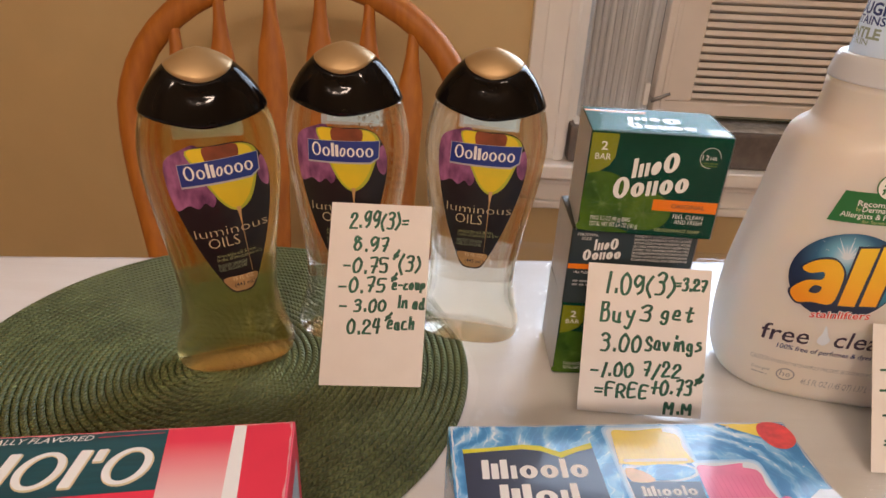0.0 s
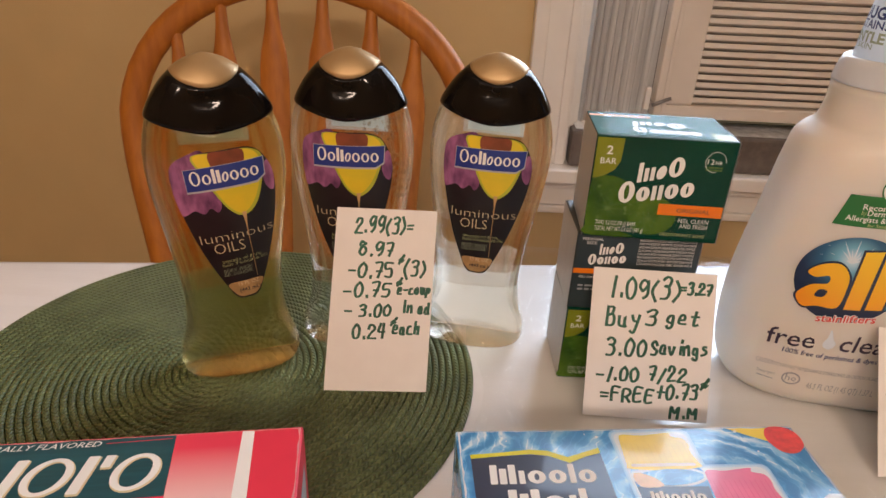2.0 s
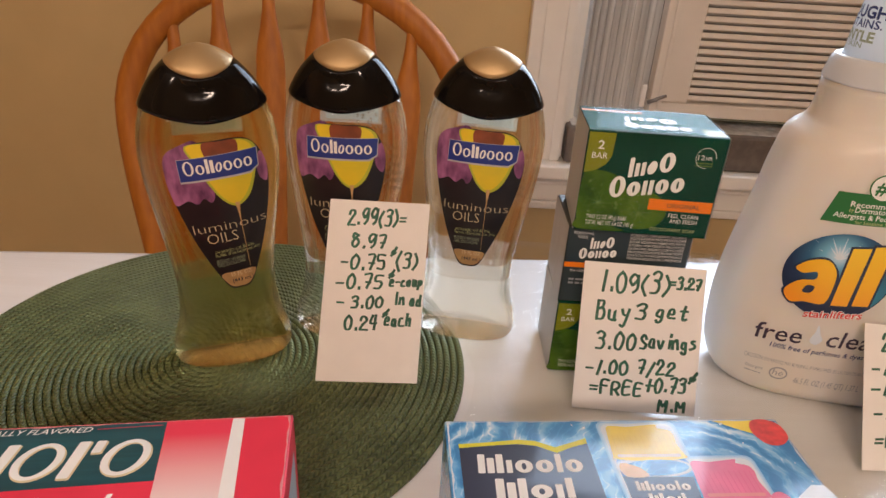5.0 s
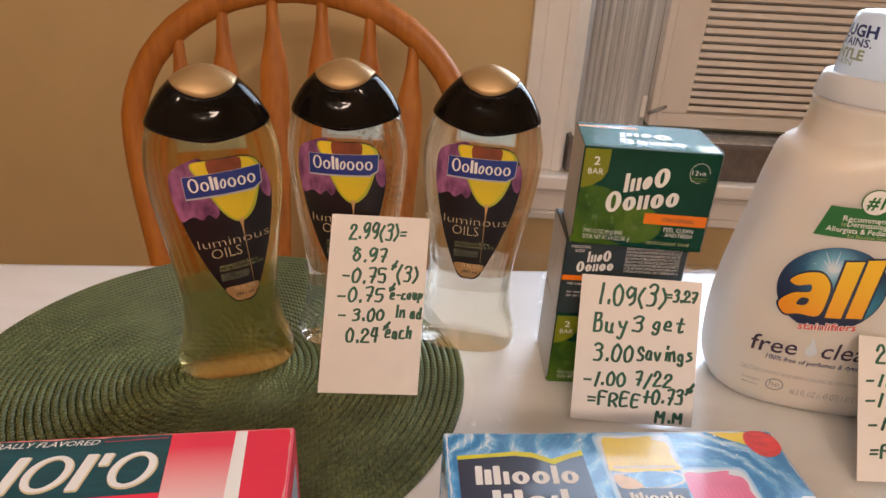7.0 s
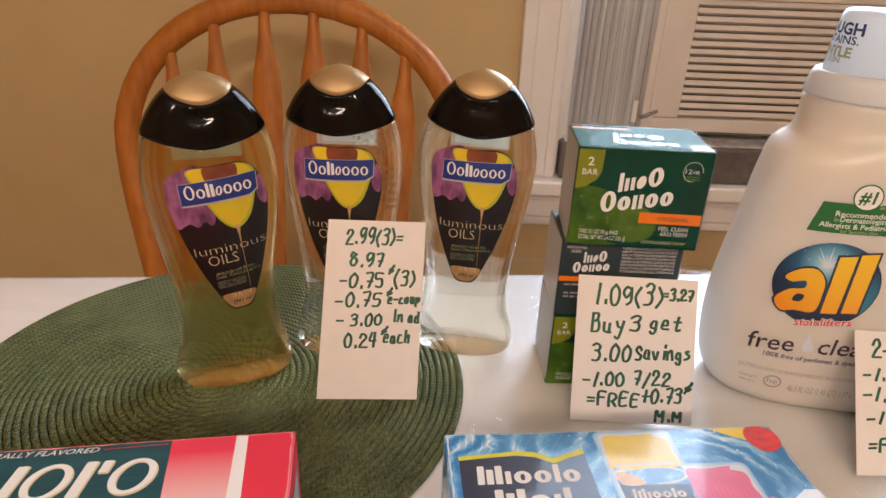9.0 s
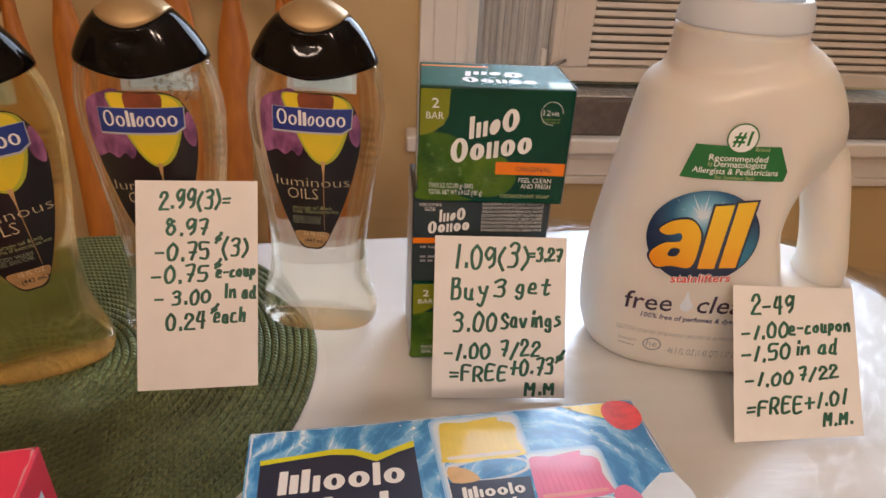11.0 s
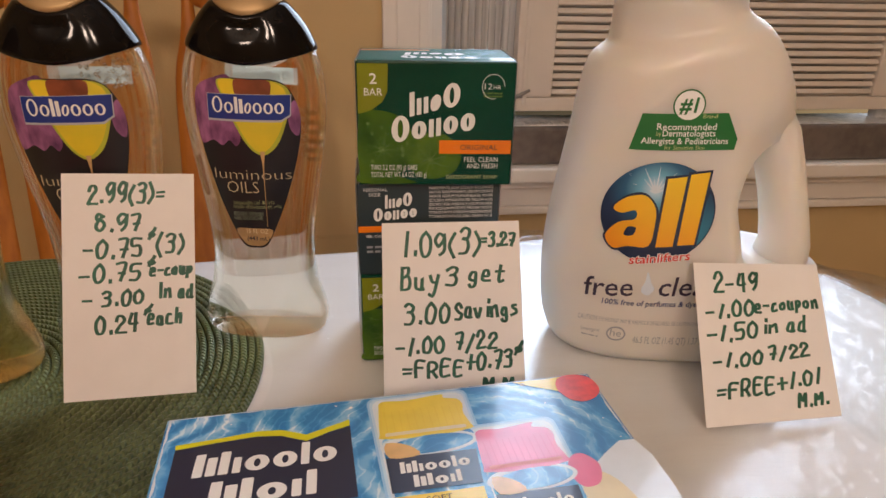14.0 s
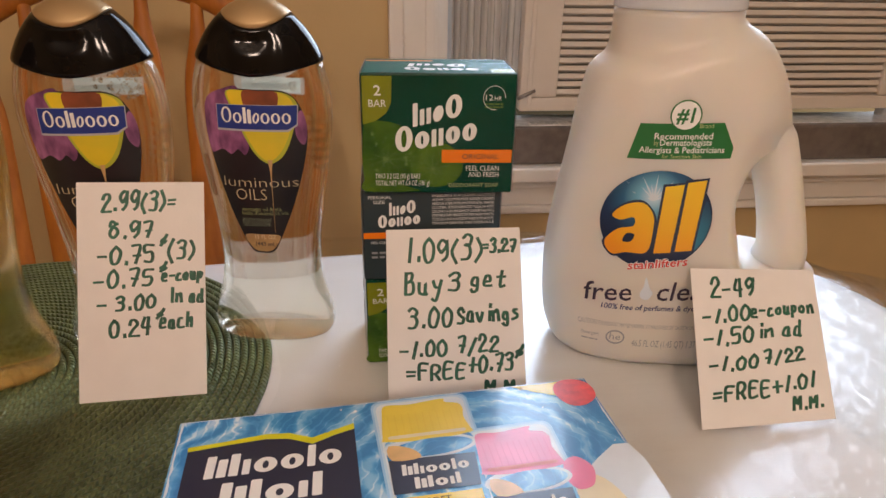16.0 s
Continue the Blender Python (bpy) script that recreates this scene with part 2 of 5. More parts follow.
M = {
    "wall": mat("wall_paint", (0.59, 0.44, 0.225), 0.75, vary=0.05, scale=9, bump=0.15, bump_scale=260),
    "ceiling": mat("ceiling_paint", (0.8, 0.78, 0.72), 0.9, vary=0.03, scale=6),
    "floor": mat("floor_wood", (0.30, 0.17, 0.08), 0.4, vary=0.3, scale=14, stretch=(1, 9, 1)),
    "trim": mat("white_trim_paint", (0.80, 0.77, 0.72), 0.32, vary=0.04, scale=18, bump=0.05, bump_scale=90),
    "oak": mat("honey_oak", (0.49, 0.170, 0.022), 0.46, vary=0.25, scale=22, stretch=(5, 5, 0.7), second=(0.34, 0.106, 0.013), bump=0.06, spec=0.35),
    "cloth": mat("white_vinyl_cloth", (0.81, 0.79, 0.77), 0.26, vary=0.05, scale=10, stretch=(1.0, 7.0, 1), second=(0.76, 0.73, 0.70), bump=0.12, bump_scale=40, coat=0.25),
    "film": film_material("clear_film", 0.024, 0.50, 0.45),
    "braid": mat_braid("green_braid"),
    "card": mat("index_card", (0.86, 0.83, 0.80), 0.7, vary=0.03, scale=60, bump=0.05, bump_scale=600),
    "marker": mat("green_marker", (0.024, 0.125, 0.078), 0.5, vary=0.4, scale=300),
    "wash": clear_plastic("body_wash", (1.0, 0.985, 0.885), 1.33, 0.42, 0.025),
    # Same wash, tinted to imitate amber light from the mat and chair behind.
    "wash_amber_light": clear_plastic("body_wash_amber_light", (0.90, 0.79, 0.43), 1.34, 0.24, 0.14),
    "foam": clear_plastic("air_bubble", (0.96, 0.97, 0.97), 1.12, 0.4),
    "black": mat("black_gloss", (0.006, 0.0045, 0.004), 0.09, vary=0.2, scale=40, spec=0.16),
    "gold": mat("gold_plastic", (0.44, 0.295, 0.14), 0.40, metal=0.45, vary=0.06, scale=60),
    "lab_black": mat("label_black", (0.014, 0.011, 0.013), 0.35, vary=0.3, scale=60),
    "petal": mat("label_purple", (0.52, 0.19, 0.40), 0.4, scale=120, second=(0.055, 0.010, 0.060), stretch=(1.2, 1, 0.5)),
    "yellow_fruit": mat("label_yellow", (0.80, 0.58, 0.02), 0.4, scale=55, second=(0.60, 0.52, 0.03)),
    "green_rim": mat("label_green_rim", (0.46, 0.48, 0.04), 0.4, vary=0.2),
    "stone": mat("label_brown", (0.22, 0.055, 0.02), 0.35, vary=0.4, scale=90),
    "banner": mat("label_blue", (0.016, 0.04, 0.25), 0.3, vary=0.1),
    "silver": mat("label_silver", (0.45, 0.47, 0.52), 0.3, vary=0.1),
    "ghost": milky("back_label_grey", (0.45, 0.46, 0.42), 0.5, 0.6, (0.62, 0.62, 0.55)),
    "white_ink": mat("white_ink", (0.85, 0.84, 0.82), 0.45, vary=0.03),
    "cream_ink": mat("cream_ink", (0.70, 0.58, 0.36), 0.45, vary=0.05),
    "lime_ink": mat("lime_ink", (0.50, 0.54, 0.24), 0.45, vary=0.05),
    "gold_ink": mat("gold_ink", (0.52, 0.32, 0.14), 0.35, vary=0.3, scale=150),
    "dark_ink": mat("dark_ink", (0.03, 0.03, 0.035), 0.5, vary=0.1),
    "grey_ink": mat("grey_ink", (0.33, 0.34, 0.36), 0.5, vary=0.05),
    "box_green": mat("carton_green", (0.0015, 0.054, 0.030), 0.32, vary=0.35, scale=20, spec=0.14),
    "box_dark": mat("carton_slate", (0.030, 0.045, 0.050), 0.3, vary=0.2, scale=20),
    "leaf": mat("carton_leaf", (0.105, 0.20, 0.016), 0.34, scale=60, second=(0.022, 0.080, 0.009), spec=0.14),
    "leaf_front": mat("carton_leaf_front", (0.120, 0.215, 0.018), 0.34, scale=90, second=(0.040, 0.110, 0.011), spec=0.14),
    "leaf_vein": mat("carton_leaf_pale", (0.125, 0.225, 0.035), 0.3, vary=0.2, scale=200),
    "lime_patch": mat("carton_lime", (0.235, 0.26, 0.014), 0.34, vary=0.15, spec=0.2),
    "teal_top": mat("carton_teal", (0.010, 0.11, 0.078), 0.62, vary=0.25, scale=30, spec=0.12),
    "orange": mat("orange_ink", (0.88, 0.22, 0.008), 0.34, vary=0.06, spec=0.25),
    "shrink": film_material("shrink_wrap", 0.014, 0.06, 0.5),
    # White mixed into this film imitates the reflections on the carton ends.
    "wrap_end": film_material("gathered_wrap", 0.30, 0.70, 0.9, 0.58),
    "jug": hdpe("white_hdpe", (0.735, 0.69, 0.625), 0.34, vary=0.02, scale=30, bump=0.02, bump_scale=400),
    "collar": milky("milky_collar", (0.86, 0.85, 0.83), 0.25, 0.40, (0.88, 0.88, 0.88)),
    "capmilk": milky("milky_blue_cap", (0.82, 0.89, 0.94), 0.22, 0.45, (0.84, 0.92, 0.98)),
    "badge_green": mat("badge_green", (0.015, 0.16, 0.035), 0.4, vary=0.08),
    "badge_navy": mat_glow("badge_navy", ((0.0, (0.62, 0.78, 0.88)), (0.25, (0.16, 0.42, 0.60)), (0.50, (0.020, 0.11, 0.22)), (0.80, (0.010, 0.028, 0.085)), (1.0, (0.008, 0.018, 0.060))), (-0.0225, 0.1235), 0.034),
    "glow_teal": mat_glow("badge_teal", ((0.0, (0.03, 0.22, 0.34)), (1.0, (0.012, 0.06, 0.13))), (0.004, 0.098), 0.022),
    "amber": mat_glow("amber_ink", ((0.0, (0.88, 0.60, 0.02)), (0.55, (0.88, 0.47, 0.012)), (1.0, (0.84, 0.30, 0.006))), (-0.012, 0.134), 0.056),
    "red_ink": mat("red_ink", (0.72, 0.06, 0.05), 0.4, vary=0.1),
    "purple_ink": mat("purple_ink", (0.045, 0.03, 0.06), 0.5, vary=0.1),
    "mint_ink": mat("mint_ink", (0.36, 0.42, 0.28), 0.5, vary=0.1),
    "navy_ink": mat("navy_ink", (0.02, 0.04, 0.17), 0.5, vary=0.1),
    "ice_blue": mat_water("carton_water"),
    "navy": mat("carton_navy", (0.014, 0.022, 0.060), 0.3, vary=0.1, coat=0.4),
    "lemon": mat("carton_lemon", (0.86, 0.66, 0.07), 0.3, vary=0.12, scale=60, coat=0.4),
    "lemon_line": mat("carton_lime_line", (0.72, 0.70, 0.02), 0.3, vary=0.1),
    "pink": mat("carton_pink", (0.80, 0.19, 0.36), 0.3, vary=0.18, scale=60, coat=0.4),
    "pink_shade": mat("carton_pink_shade", (0.76, 0.15, 0.31), 0.3, vary=0.1, scale=60, coat=0.4),
    "berry": mat("carton_berry", (0.78, 0.07, 0.08), 0.3, vary=0.3, scale=220, coat=0.4),
    "frost": mat("carton_frost", (0.72, 0.80, 0.88), 0.3, vary=0.12, scale=40, coat=0.4),
    "mist_far": mat("carton_mist_far", (0.30, 0.56, 0.82), 0.3, vary=0.1, scale=40, coat=0.4),
    "mist_mid": mat("carton_mist", (0.50, 0.69, 0.87), 0.3, vary=0.1, scale=40, coat=0.4),
    "peach": mat("carton_peach", (0.78, 0.50, 0.20), 0.3, vary=0.2, scale=120, coat=0.4),
    "lid_shade": mat("carton_lid_shade", (0.83, 0.62, 0.06), 0.3, vary=0.1, scale=60, coat=0.4),
    "pale_lemon": mat("carton_pale_lemon", (0.80, 0.72, 0.50), 0.3, vary=0.1, scale=60, coat=0.4),
    "teal": mat("carton_deep_teal", (0.012, 0.085, 0.11), 0.35, vary=0.2, scale=30, stretch=(1, 14, 1)),
    "red": mat("carton_red", (0.80, 0.040, 0.085), 0.35, vary=0.08, scale=30),
    "red_fade": mat_fade("carton_red_fade", (0.80, 0.050, 0.100), (0.84, 0.66, 0.64), -0.010, -0.050),
    "rose": mat("carton_rose", (0.80, 0.32, 0.33), 0.35, vary=0.12, scale=30),
    "ac": mat("ac_beige", (0.72, 0.66, 0.59), 0.42, vary=0.04, scale=20),
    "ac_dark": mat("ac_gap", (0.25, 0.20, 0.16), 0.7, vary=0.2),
    "accordion": mat("accordion_panel", (0.76, 0.75, 0.73), 0.4, vary=0.35, scale=70, stretch=(1, 1, 0.03)),
    "tray": mat("dark_foam", (0.15, 0.125, 0.11), 0.6, vary=0.3, scale=60, bump=0.2, bump_scale=120),
    "metal": mat("grey_metal", (0.35, 0.34, 0.33), 0.35, metal=0.8, vary=0.2),
    "glass": clear_plastic("window_glass", (0.95, 0.97, 0.98), 1.02, 0.9),
}

# ---------- builders ----------


def link(name, me, material, parent=None, label="", smooth=False):
    ob = new(name, me)
    if material is not None:
        me.materials.clear()
        me.materials.append(material)
    if parent is not None:
        ob.parent = parent
    if label:
        ob["label"] = label
    if smooth:
        me.polygons.foreach_set("use_smooth", [True] * len(me.polygons))
    return ob


def raw(name, verts, faces, material, parent=None, label="", smooth=False):
    me = bpy.data.meshes.new(name)
    me.from_pydata([tuple(v) for v in verts], [], faces)
    me.update()
    return link(name, me, material, parent, label, smooth)


def part(name, bm, material, parent=None, label="", smooth=False):
    bmesh.ops.recalc_face_normals(bm, faces=bm.faces)
    me = bpy.data.meshes.new(name)
    bm.to_mesh(me)
    bm.free()
    return link(name, me, material, parent, label, smooth)


def thing(name, m, label, category, group="", kind=""):
    ob = new(name)
    ob.empty_display_size = 0.02
    ob.matrix_world = m
    return tagged(ob, label, category, group, kind)


def add_box(bm, lo, hi, bevel=0.0, seg=2):
    c = [(a + b) / 2 for a, b in zip(lo, hi)]
    s = [b - a for a, b in zip(lo, hi)]
    got = bmesh.ops.create_cube(bm, size=1.0, matrix=Matrix.Translation(c) @ Matrix.Diagonal((*s, 1)))
    if bevel:
        edges = {e for v in got["verts"] for e in v.link_edges}
        bmesh.ops.bevel(bm, geom=list(edges), offset=bevel, segments=seg, affect="EDGES", profile=0.6)
    return bm


def box(lo, hi, bevel=0.0, seg=2):
    return add_box(bmesh.new(), lo, hi, bevel, seg)


def loft(rings, cap_low=True, cap_high=True):
    """Joins closed rings of equal length into a skin."""
    n = len(rings[0])
    verts = [v for r in rings for v in r]
    faces = []
    for k in range(len(rings) - 1):
        for i in range(n):
            j = (i + 1) % n
            faces.append((k * n + i, k * n + j, (k + 1) * n + j, (k + 1) * n + i))
    if cap_low:
        faces.append(tuple(reversed(range(n))))
    if cap_high:
        faces.append(tuple((len(rings) - 1) * n + i for i in range(n)))
    return verts, faces


def curve_at(table, z):
    """A smooth value at z from a short table of (z, value)."""
    zs = [a for a, _ in table]
    if z <= zs[0]:
        return table[0][1]
    if z >= zs[-1]:
        return table[-1][1]
    i = max(k for k in range(len(zs) - 1) if zs[k] <= z)
    p = [table[max(0, min(len(table) - 1, k))] for k in (i - 1, i, i + 1, i + 2)]
    h = zs[i + 1] - zs[i]
    f = (z - zs[i]) / h
    d1 = (p[2][1] - p[0][1]) / max(1e-9, p[2][0] - p[0][0]) * h
    d2 = (p[3][1] - p[1][1]) / max(1e-9, p[3][0] - p[1][0]) * h
    f2, f3 = f * f, f * f * f
    return (2 * f3 - 3 * f2 + 1) * p[1][1] + (f3 - 2 * f2 + f) * d1 + (3 * f2 - 2 * f3) * p[2][1] + (f3 - f2) * d2


INK = 0.4  # thickness of one layer of print, as a share of its nominal lift


def printed(name, poly, place, material, parent, lift, cell=0.006, label=""):
    """A flat outline cut into cells and laid on a surface, lift metres above it."""
    bm = bmesh.new()
    vs = [bm.verts.new((x, y, 0)) for x, y in poly]
    bm.faces.new(vs)
    if cell:
        for axis in (0, 1):
            lo = min(p[axis] for p in poly)
            hi = max(p[axis] for p in poly)
            k = lo + cell
            while k < hi - 1e-5:
                co, no = [0, 0, 0], [0, 0, 0]
                co[axis], no[axis] = k, 1
                bmesh.ops.bisect_plane(bm, geom=bm.verts[:] + bm.edges[:] + bm.faces[:], plane_co=co, plane_no=no)
                k += cell
    bmesh.ops.triangulate(bm, faces=bm.faces[:])
    for v in bm.verts:
        v.co = place(v.co.x, v.co.y, lift * INK)
    me = bpy.data.meshes.new(name)
    bm.to_mesh(me)
    bm.free()
    return link(name, me, material, parent, label, True)


def letters(words, size, bold=0.0, shear=0.0, spacing=1.0):
    """Words in the built-in font as a flat mesh: points, faces and width."""
    c = bpy.data.curves.new("words", "FONT")
    c.body, c.size, c.shear, c.space_character = words, size, shear, spacing
    c.offset, c.resolution_u = bold, 2
    ob = bpy.data.objects.new("words", c)
    scene.collection.objects.link(ob)
    dg = bpy.context.evaluated_depsgraph_get()
    me = bpy.data.meshes.new_from_object(ob.evaluated_get(dg))
    pts = [(v.co.x, v.co.y) for v in me.vertices]
    faces = [tuple(p.vertices) for p in me.polygons]
    bpy.data.objects.remove(ob)
    bpy.data.curves.remove(c)
    bpy.data.meshes.remove(me)
    return pts, faces


def lettering(words, size, at, place, material, parent, lift, width=None, centre=False, turn=0.0, bold=0.0, shear=0.0, name="lettering"):
    pts, faces = letters(words, size, bold, shear)
    if not pts:
        return None
    x0, x1 = min(p[0] for p in pts), max(p[0] for p in pts)
    k = width / (x1 - x0) if width else 1.0
    c, s = math.cos(radians(turn)), math.sin(radians(turn))
    out = []
    for x, y in pts:
        u = (x - x0) * k - ((x1 - x0) * k / 2 if centre else 0)
        out.append(place(at[0] + u * c - y * s, at[1] + u * s + y * c, lift * INK))
    return raw(name, out, faces, material, parent)


def wordmark(tokens, at, size, place, material, parent, lift, turn=0.0, lean=0.0, weight=0.30, name="logo_shape", grow=0.0):
    """A brand's mark as a row of plain bars and rings: l tall bar, t a shorter one, i low bar, o low ring,
    s narrow tilted ring, O tall ring, M three tall bars, I slim tall bar, ' tick."""
    wide = {"l": 0.42, "t": 0.46, "i": 0.40, "'": 0.34, "M": 1.30, "I": 0.38, "O": 1.12, "s": 0.74, "o": 0.95}
    total = sum(wide[k] for k in tokens)
    c, s = math.cos(radians(turn)), math.sin(radians(turn))
    unit = size[0] / total
    pen = unit * weight
    at_x = 0.0

    def lay(x, y):
        u, v = x + y * lean, y
        return place(at[0] + u * c - v * s, at[1] + u * s + v * c, lift * INK)

    def bar(x0, y0, x1, y1):
        r = min(x1 - x0, y1 - y0) * 0.14
        ring = []
        for cx, cy, a0 in ((x1 - r, y1 - r, 0), (x0 + r, y1 - r, 90), (x0 + r, y0 + r, 180), (x1 - r, y0 + r, 270)):
            ring += [(cx + r * math.cos(radians(a0 + q)), cy + r * math.sin(radians(a0 + q))) for q in (0, 45, 90)]
        return ring, [tuple(range(len(ring)))]

    def hoop(cx, cy, rx, ry, px, py, a0=0.0, a1=360.0, tilt=0.0, n=28):
        pts, fs = [], []
        ct, st = math.cos(radians(tilt)), math.sin(radians(tilt))
        for i in range(n + 1):
            a = radians(a0 + (a1 - a0) * i / n)
            for ex, ey in ((rx, ry), (rx - px, ry - py)):
                x, y = ex * math.cos(a), ey * math.sin(a)
                pts.append((cx + x * ct - y * st, cy + x * st + y * ct))
        for i in range(n):
            fs.append((2 * i, 2 * i + 2, 2 * i + 3, 2 * i + 1))
        return pts, fs

    for k in tokens:
        step = unit * wide[k]
        b = step - unit * 0.13
        low, high = 0.0, size[1] * (0.68 if k in "ois" else 0.88 if k == "t" else 1.0)
        if k == "'":
            low = size[1] * 0.66
        x0, x1, y0, y1 = at_x - grow, at_x + b + grow, low - grow, high + grow
        thin = pen * 0.62 + grow
        p = pen + grow * 1.6
        shapes = []
        if k in "ltiI'":
            shapes = [bar(x0, y0, x1, y1)]
        elif k in "oO":
            shapes = [hoop((x0 + x1) / 2, (y0 + y1) / 2, (x1 - x0) / 2, (y1 - y0) / 2, p, thin)]
        elif k == "s":
            shapes = [hoop((x0 + x1) / 2, (y0 + y1) / 2, (x1 - x0) / 2, (y1 - y0) / 2, p * 0.9, thin, 0, 360, -14)]
        elif k == "M":
            w = (x1 - x0) / 2 - p * 0.55
            shapes = [bar(x0 + w * n, y0, x0 + w * n + p * 1.1, y1 - (n == 1) * size[1] * 0.2) for n in range(3)]
        verts, faces = [], []
        for pts, fs in shapes:
            o = len(verts)
            verts += [lay(*q) for q in pts]
            faces += [tuple(i + o for i in f) for f in fs]
        raw(name, verts, faces, material, parent)
        at_x += step


def bars(rows, at, width, line, place, material, parent, lift, name="small_print", ragged=0.0):
    """Lines of print too small to read, as plain bars of words."""
    rnd = random.Random(rows * 7 + int(width * 1e5))
    verts, faces = [], []
    for r in range(rows):
        u = 0.0
        end = width * (1 - ragged * rnd.random())
        while u < end:
            w = min(rnd.uniform(0.8, 2.6) * line, end - u)
            b = len(verts)
            v = at[1] - r * line
            for x, y in ((u, v), (u + w, v), (u + w, v + line * 0.5), (u, v + line * 0.5)):
                verts.append(place(at[0] + x, y, lift * INK))
            faces.append((b, b + 1, b + 2, b + 3))
            u += w + line * 0.4
    return raw(name, verts, faces, material, parent)


def ellipse(cx, cy, rx, ry, n=36, turn=0.0):
    c, s = math.cos(radians(turn)), math.sin(radians(turn))
    return [(cx + rx * math.cos(a) * c - ry * math.sin(a) * s, cy + rx * math.cos(a) * s + ry * math.sin(a) * c)
            for a in (2 * math.pi * i / n for i in range(n))]


def rounded(x0, y0, x1, y1, r, taper=0.0):
    """A rectangle with round corners, narrower by taper at its foot."""
    pts = []
    for cx, cy, a0 in ((x1 - r, y1 - r, 0), (x0 + r, y1 - r, 90), (x0 + r + taper, y0 + r, 180), (x1 - r - taper, y0 + r, 270)):
        pts += [(cx + r * math.cos(radians(a0 + q)), cy + r * math.sin(radians(a0 + q))) for q in (0, 30, 60, 90)]
    return pts


def smooth_closed(pts, steps=5):
    """A rounded closed outline through a few points."""
    out, n = [], len(pts)
    for i in range(n):
        p0, p1, p2, p3 = (Vector(pts[(i + k) % n]) for k in (-1, 0, 1, 2))
        for j in range(steps):
            t = j / steps
            v = 0.5 * (2 * p1 + (p2 - p0) * t + (2 * p0 - 5 * p1 + 4 * p2 - p3) * t * t + (3 * p1 - p0 - 3 * p2 + p3) * t ** 3)
            out.append((v.x, v.y))
    return out


# Hand lettering: each sign is strokes of points on a 7 x 10 grid, base line at 2.
SIGNS = {
    "0": "39 17 14 22 42 54 57 39", "1": "39 22", "2": "17 29 49 57 35 12 22 62", "3": "18 39 58 46 26 46 54 42 12",
    "4": "29 15 55|49 42", "5": "59 19 16 46 54 42 12", "7": "19 59 32|25 55", "8": "48 29 17 46 54 32 14 37 58 48",
    "9": "58 39 17 25 35 57 59 54 32", ".": "22 23", "(": "39 16 14 31", ")": "19 36 34 11", "=": "14 54|16 56", "-": "15 55",
    "+": "15 65|38 32", "/": "59 11", "c|": "58 47 36 45 56|59 34", "B": "19 12|19 49 47 26 46 54 42 12",
    "u": "16 13 22 42 46 42 52", "y": "16 24 44|56 30 10", "g": "46 26 14 23 43 46 41 20 11", "e": "14 44 46 26 13 22 52",
    "t": "38 32 52|16 56", "S": "57 39 17 35 54 42 12", "a": "46 26 13 22 42 46 42 52", "v": "16 32 56", "i": "36 32|38 39",
    "n": "12 16 15 36 46 52", "s": "46 26 25 44 43 12", "F": "12 19 59|16 46", "R": "12 19 49 57 35 15|35 52",
    "E": "59 19 12 52|16 46", "M": "12 19 35 59 52", "c": "46 26 13 22 52", "o": "36 15 13 32 43 45 36",
    "p": "16 10|16 36 45 33 13", "d": "46 26 13 22 42|49 42 52", "h": "19 12|14 36 46 42", "I": "29 22", " ": "",
}


def handwriting(lines, place, parent, pen, seed):
    """Marker words on a card. lines: words, left, base, height, width, in metres on the card."""
    rnd = random.Random(seed)
    for words, left, base, height, width in lines:
        verts, faces = [], []
        units, at_x = [], 0.0
        i = 0
        while i < len(words):
            ch = words[i]
            if ch == "c" and words[i:i + 2] == "c|":
                ch, i = "c|", i + 1
            units.append((ch, at_x))
            at_x += {".": 3.6, " ": 3.6, "1": 4.6, "i": 4.6, "I": 4.4, "(": 4.6, ")": 4.6}.get(ch, 6.6)
            i += 1
        k, h = width / at_x, height / 7.0
        for ch, x0 in units:
            dy, tilt, grow = rnd.uniform(-0.5, 0.5), rnd.uniform(0.02, 0.20), rnd.uniform(0.9, 1.1)
            for stroke in SIGNS[ch].split("|") if SIGNS[ch] else ():
                pts = [(int(p[0]), int(p[1]) - 2) for p in stroke.split()]
                pts = [(left + (x0 + x + y * tilt + rnd.uniform(-0.2, 0.2)) * k, base + (y * grow + dy + rnd.uniform(-0.2, 0.2)) * h) for x, y in pts]
                path = []
                n = len(pts)
                for a in range(n - 1):
                    p0, p1, p2, p3 = (Vector(pts[max(0, min(n - 1, a + q))]) for q in (-1, 0, 1, 2))
                    for j in range(5):
                        t = j / 5
                        path.append(0.5 * (2 * p1 + (p2 - p0) * t + (2 * p0 - 5 * p1 + 4 * p2 - p3) * t * t + (3 * p1 - p0 - 3 * p2 + p3) * t ** 3))
                path.append(Vector(pts[-1]))
                b = len(verts)
                m = len(path)
                for q, p in enumerate(path):
                    d = (path[min(m - 1, q + 1)] - path[max(0, q - 1)])
                    d = d.normalized() if d.length > 1e-9 else Vector((1, 0))
                    side = Vector((-d.y, d.x)) * pen * (0.8 + 0.35 * abs(d.y)) * 0.5
                    ext = d * pen * 0.35 * ((q == m - 1) - (q == 0))
                    for v in (p + side + ext, p - side + ext):
                        verts.append(place(v.x, v.y, 0.00012))
                for q in range(m - 1):
                    faces.append((b + 2 * q, b + 2 * q + 1, b + 2 * q + 3, b + 2 * q + 2))
        raw("handwritten_line", verts, faces, M["marker"], parent, "green marker handwriting")


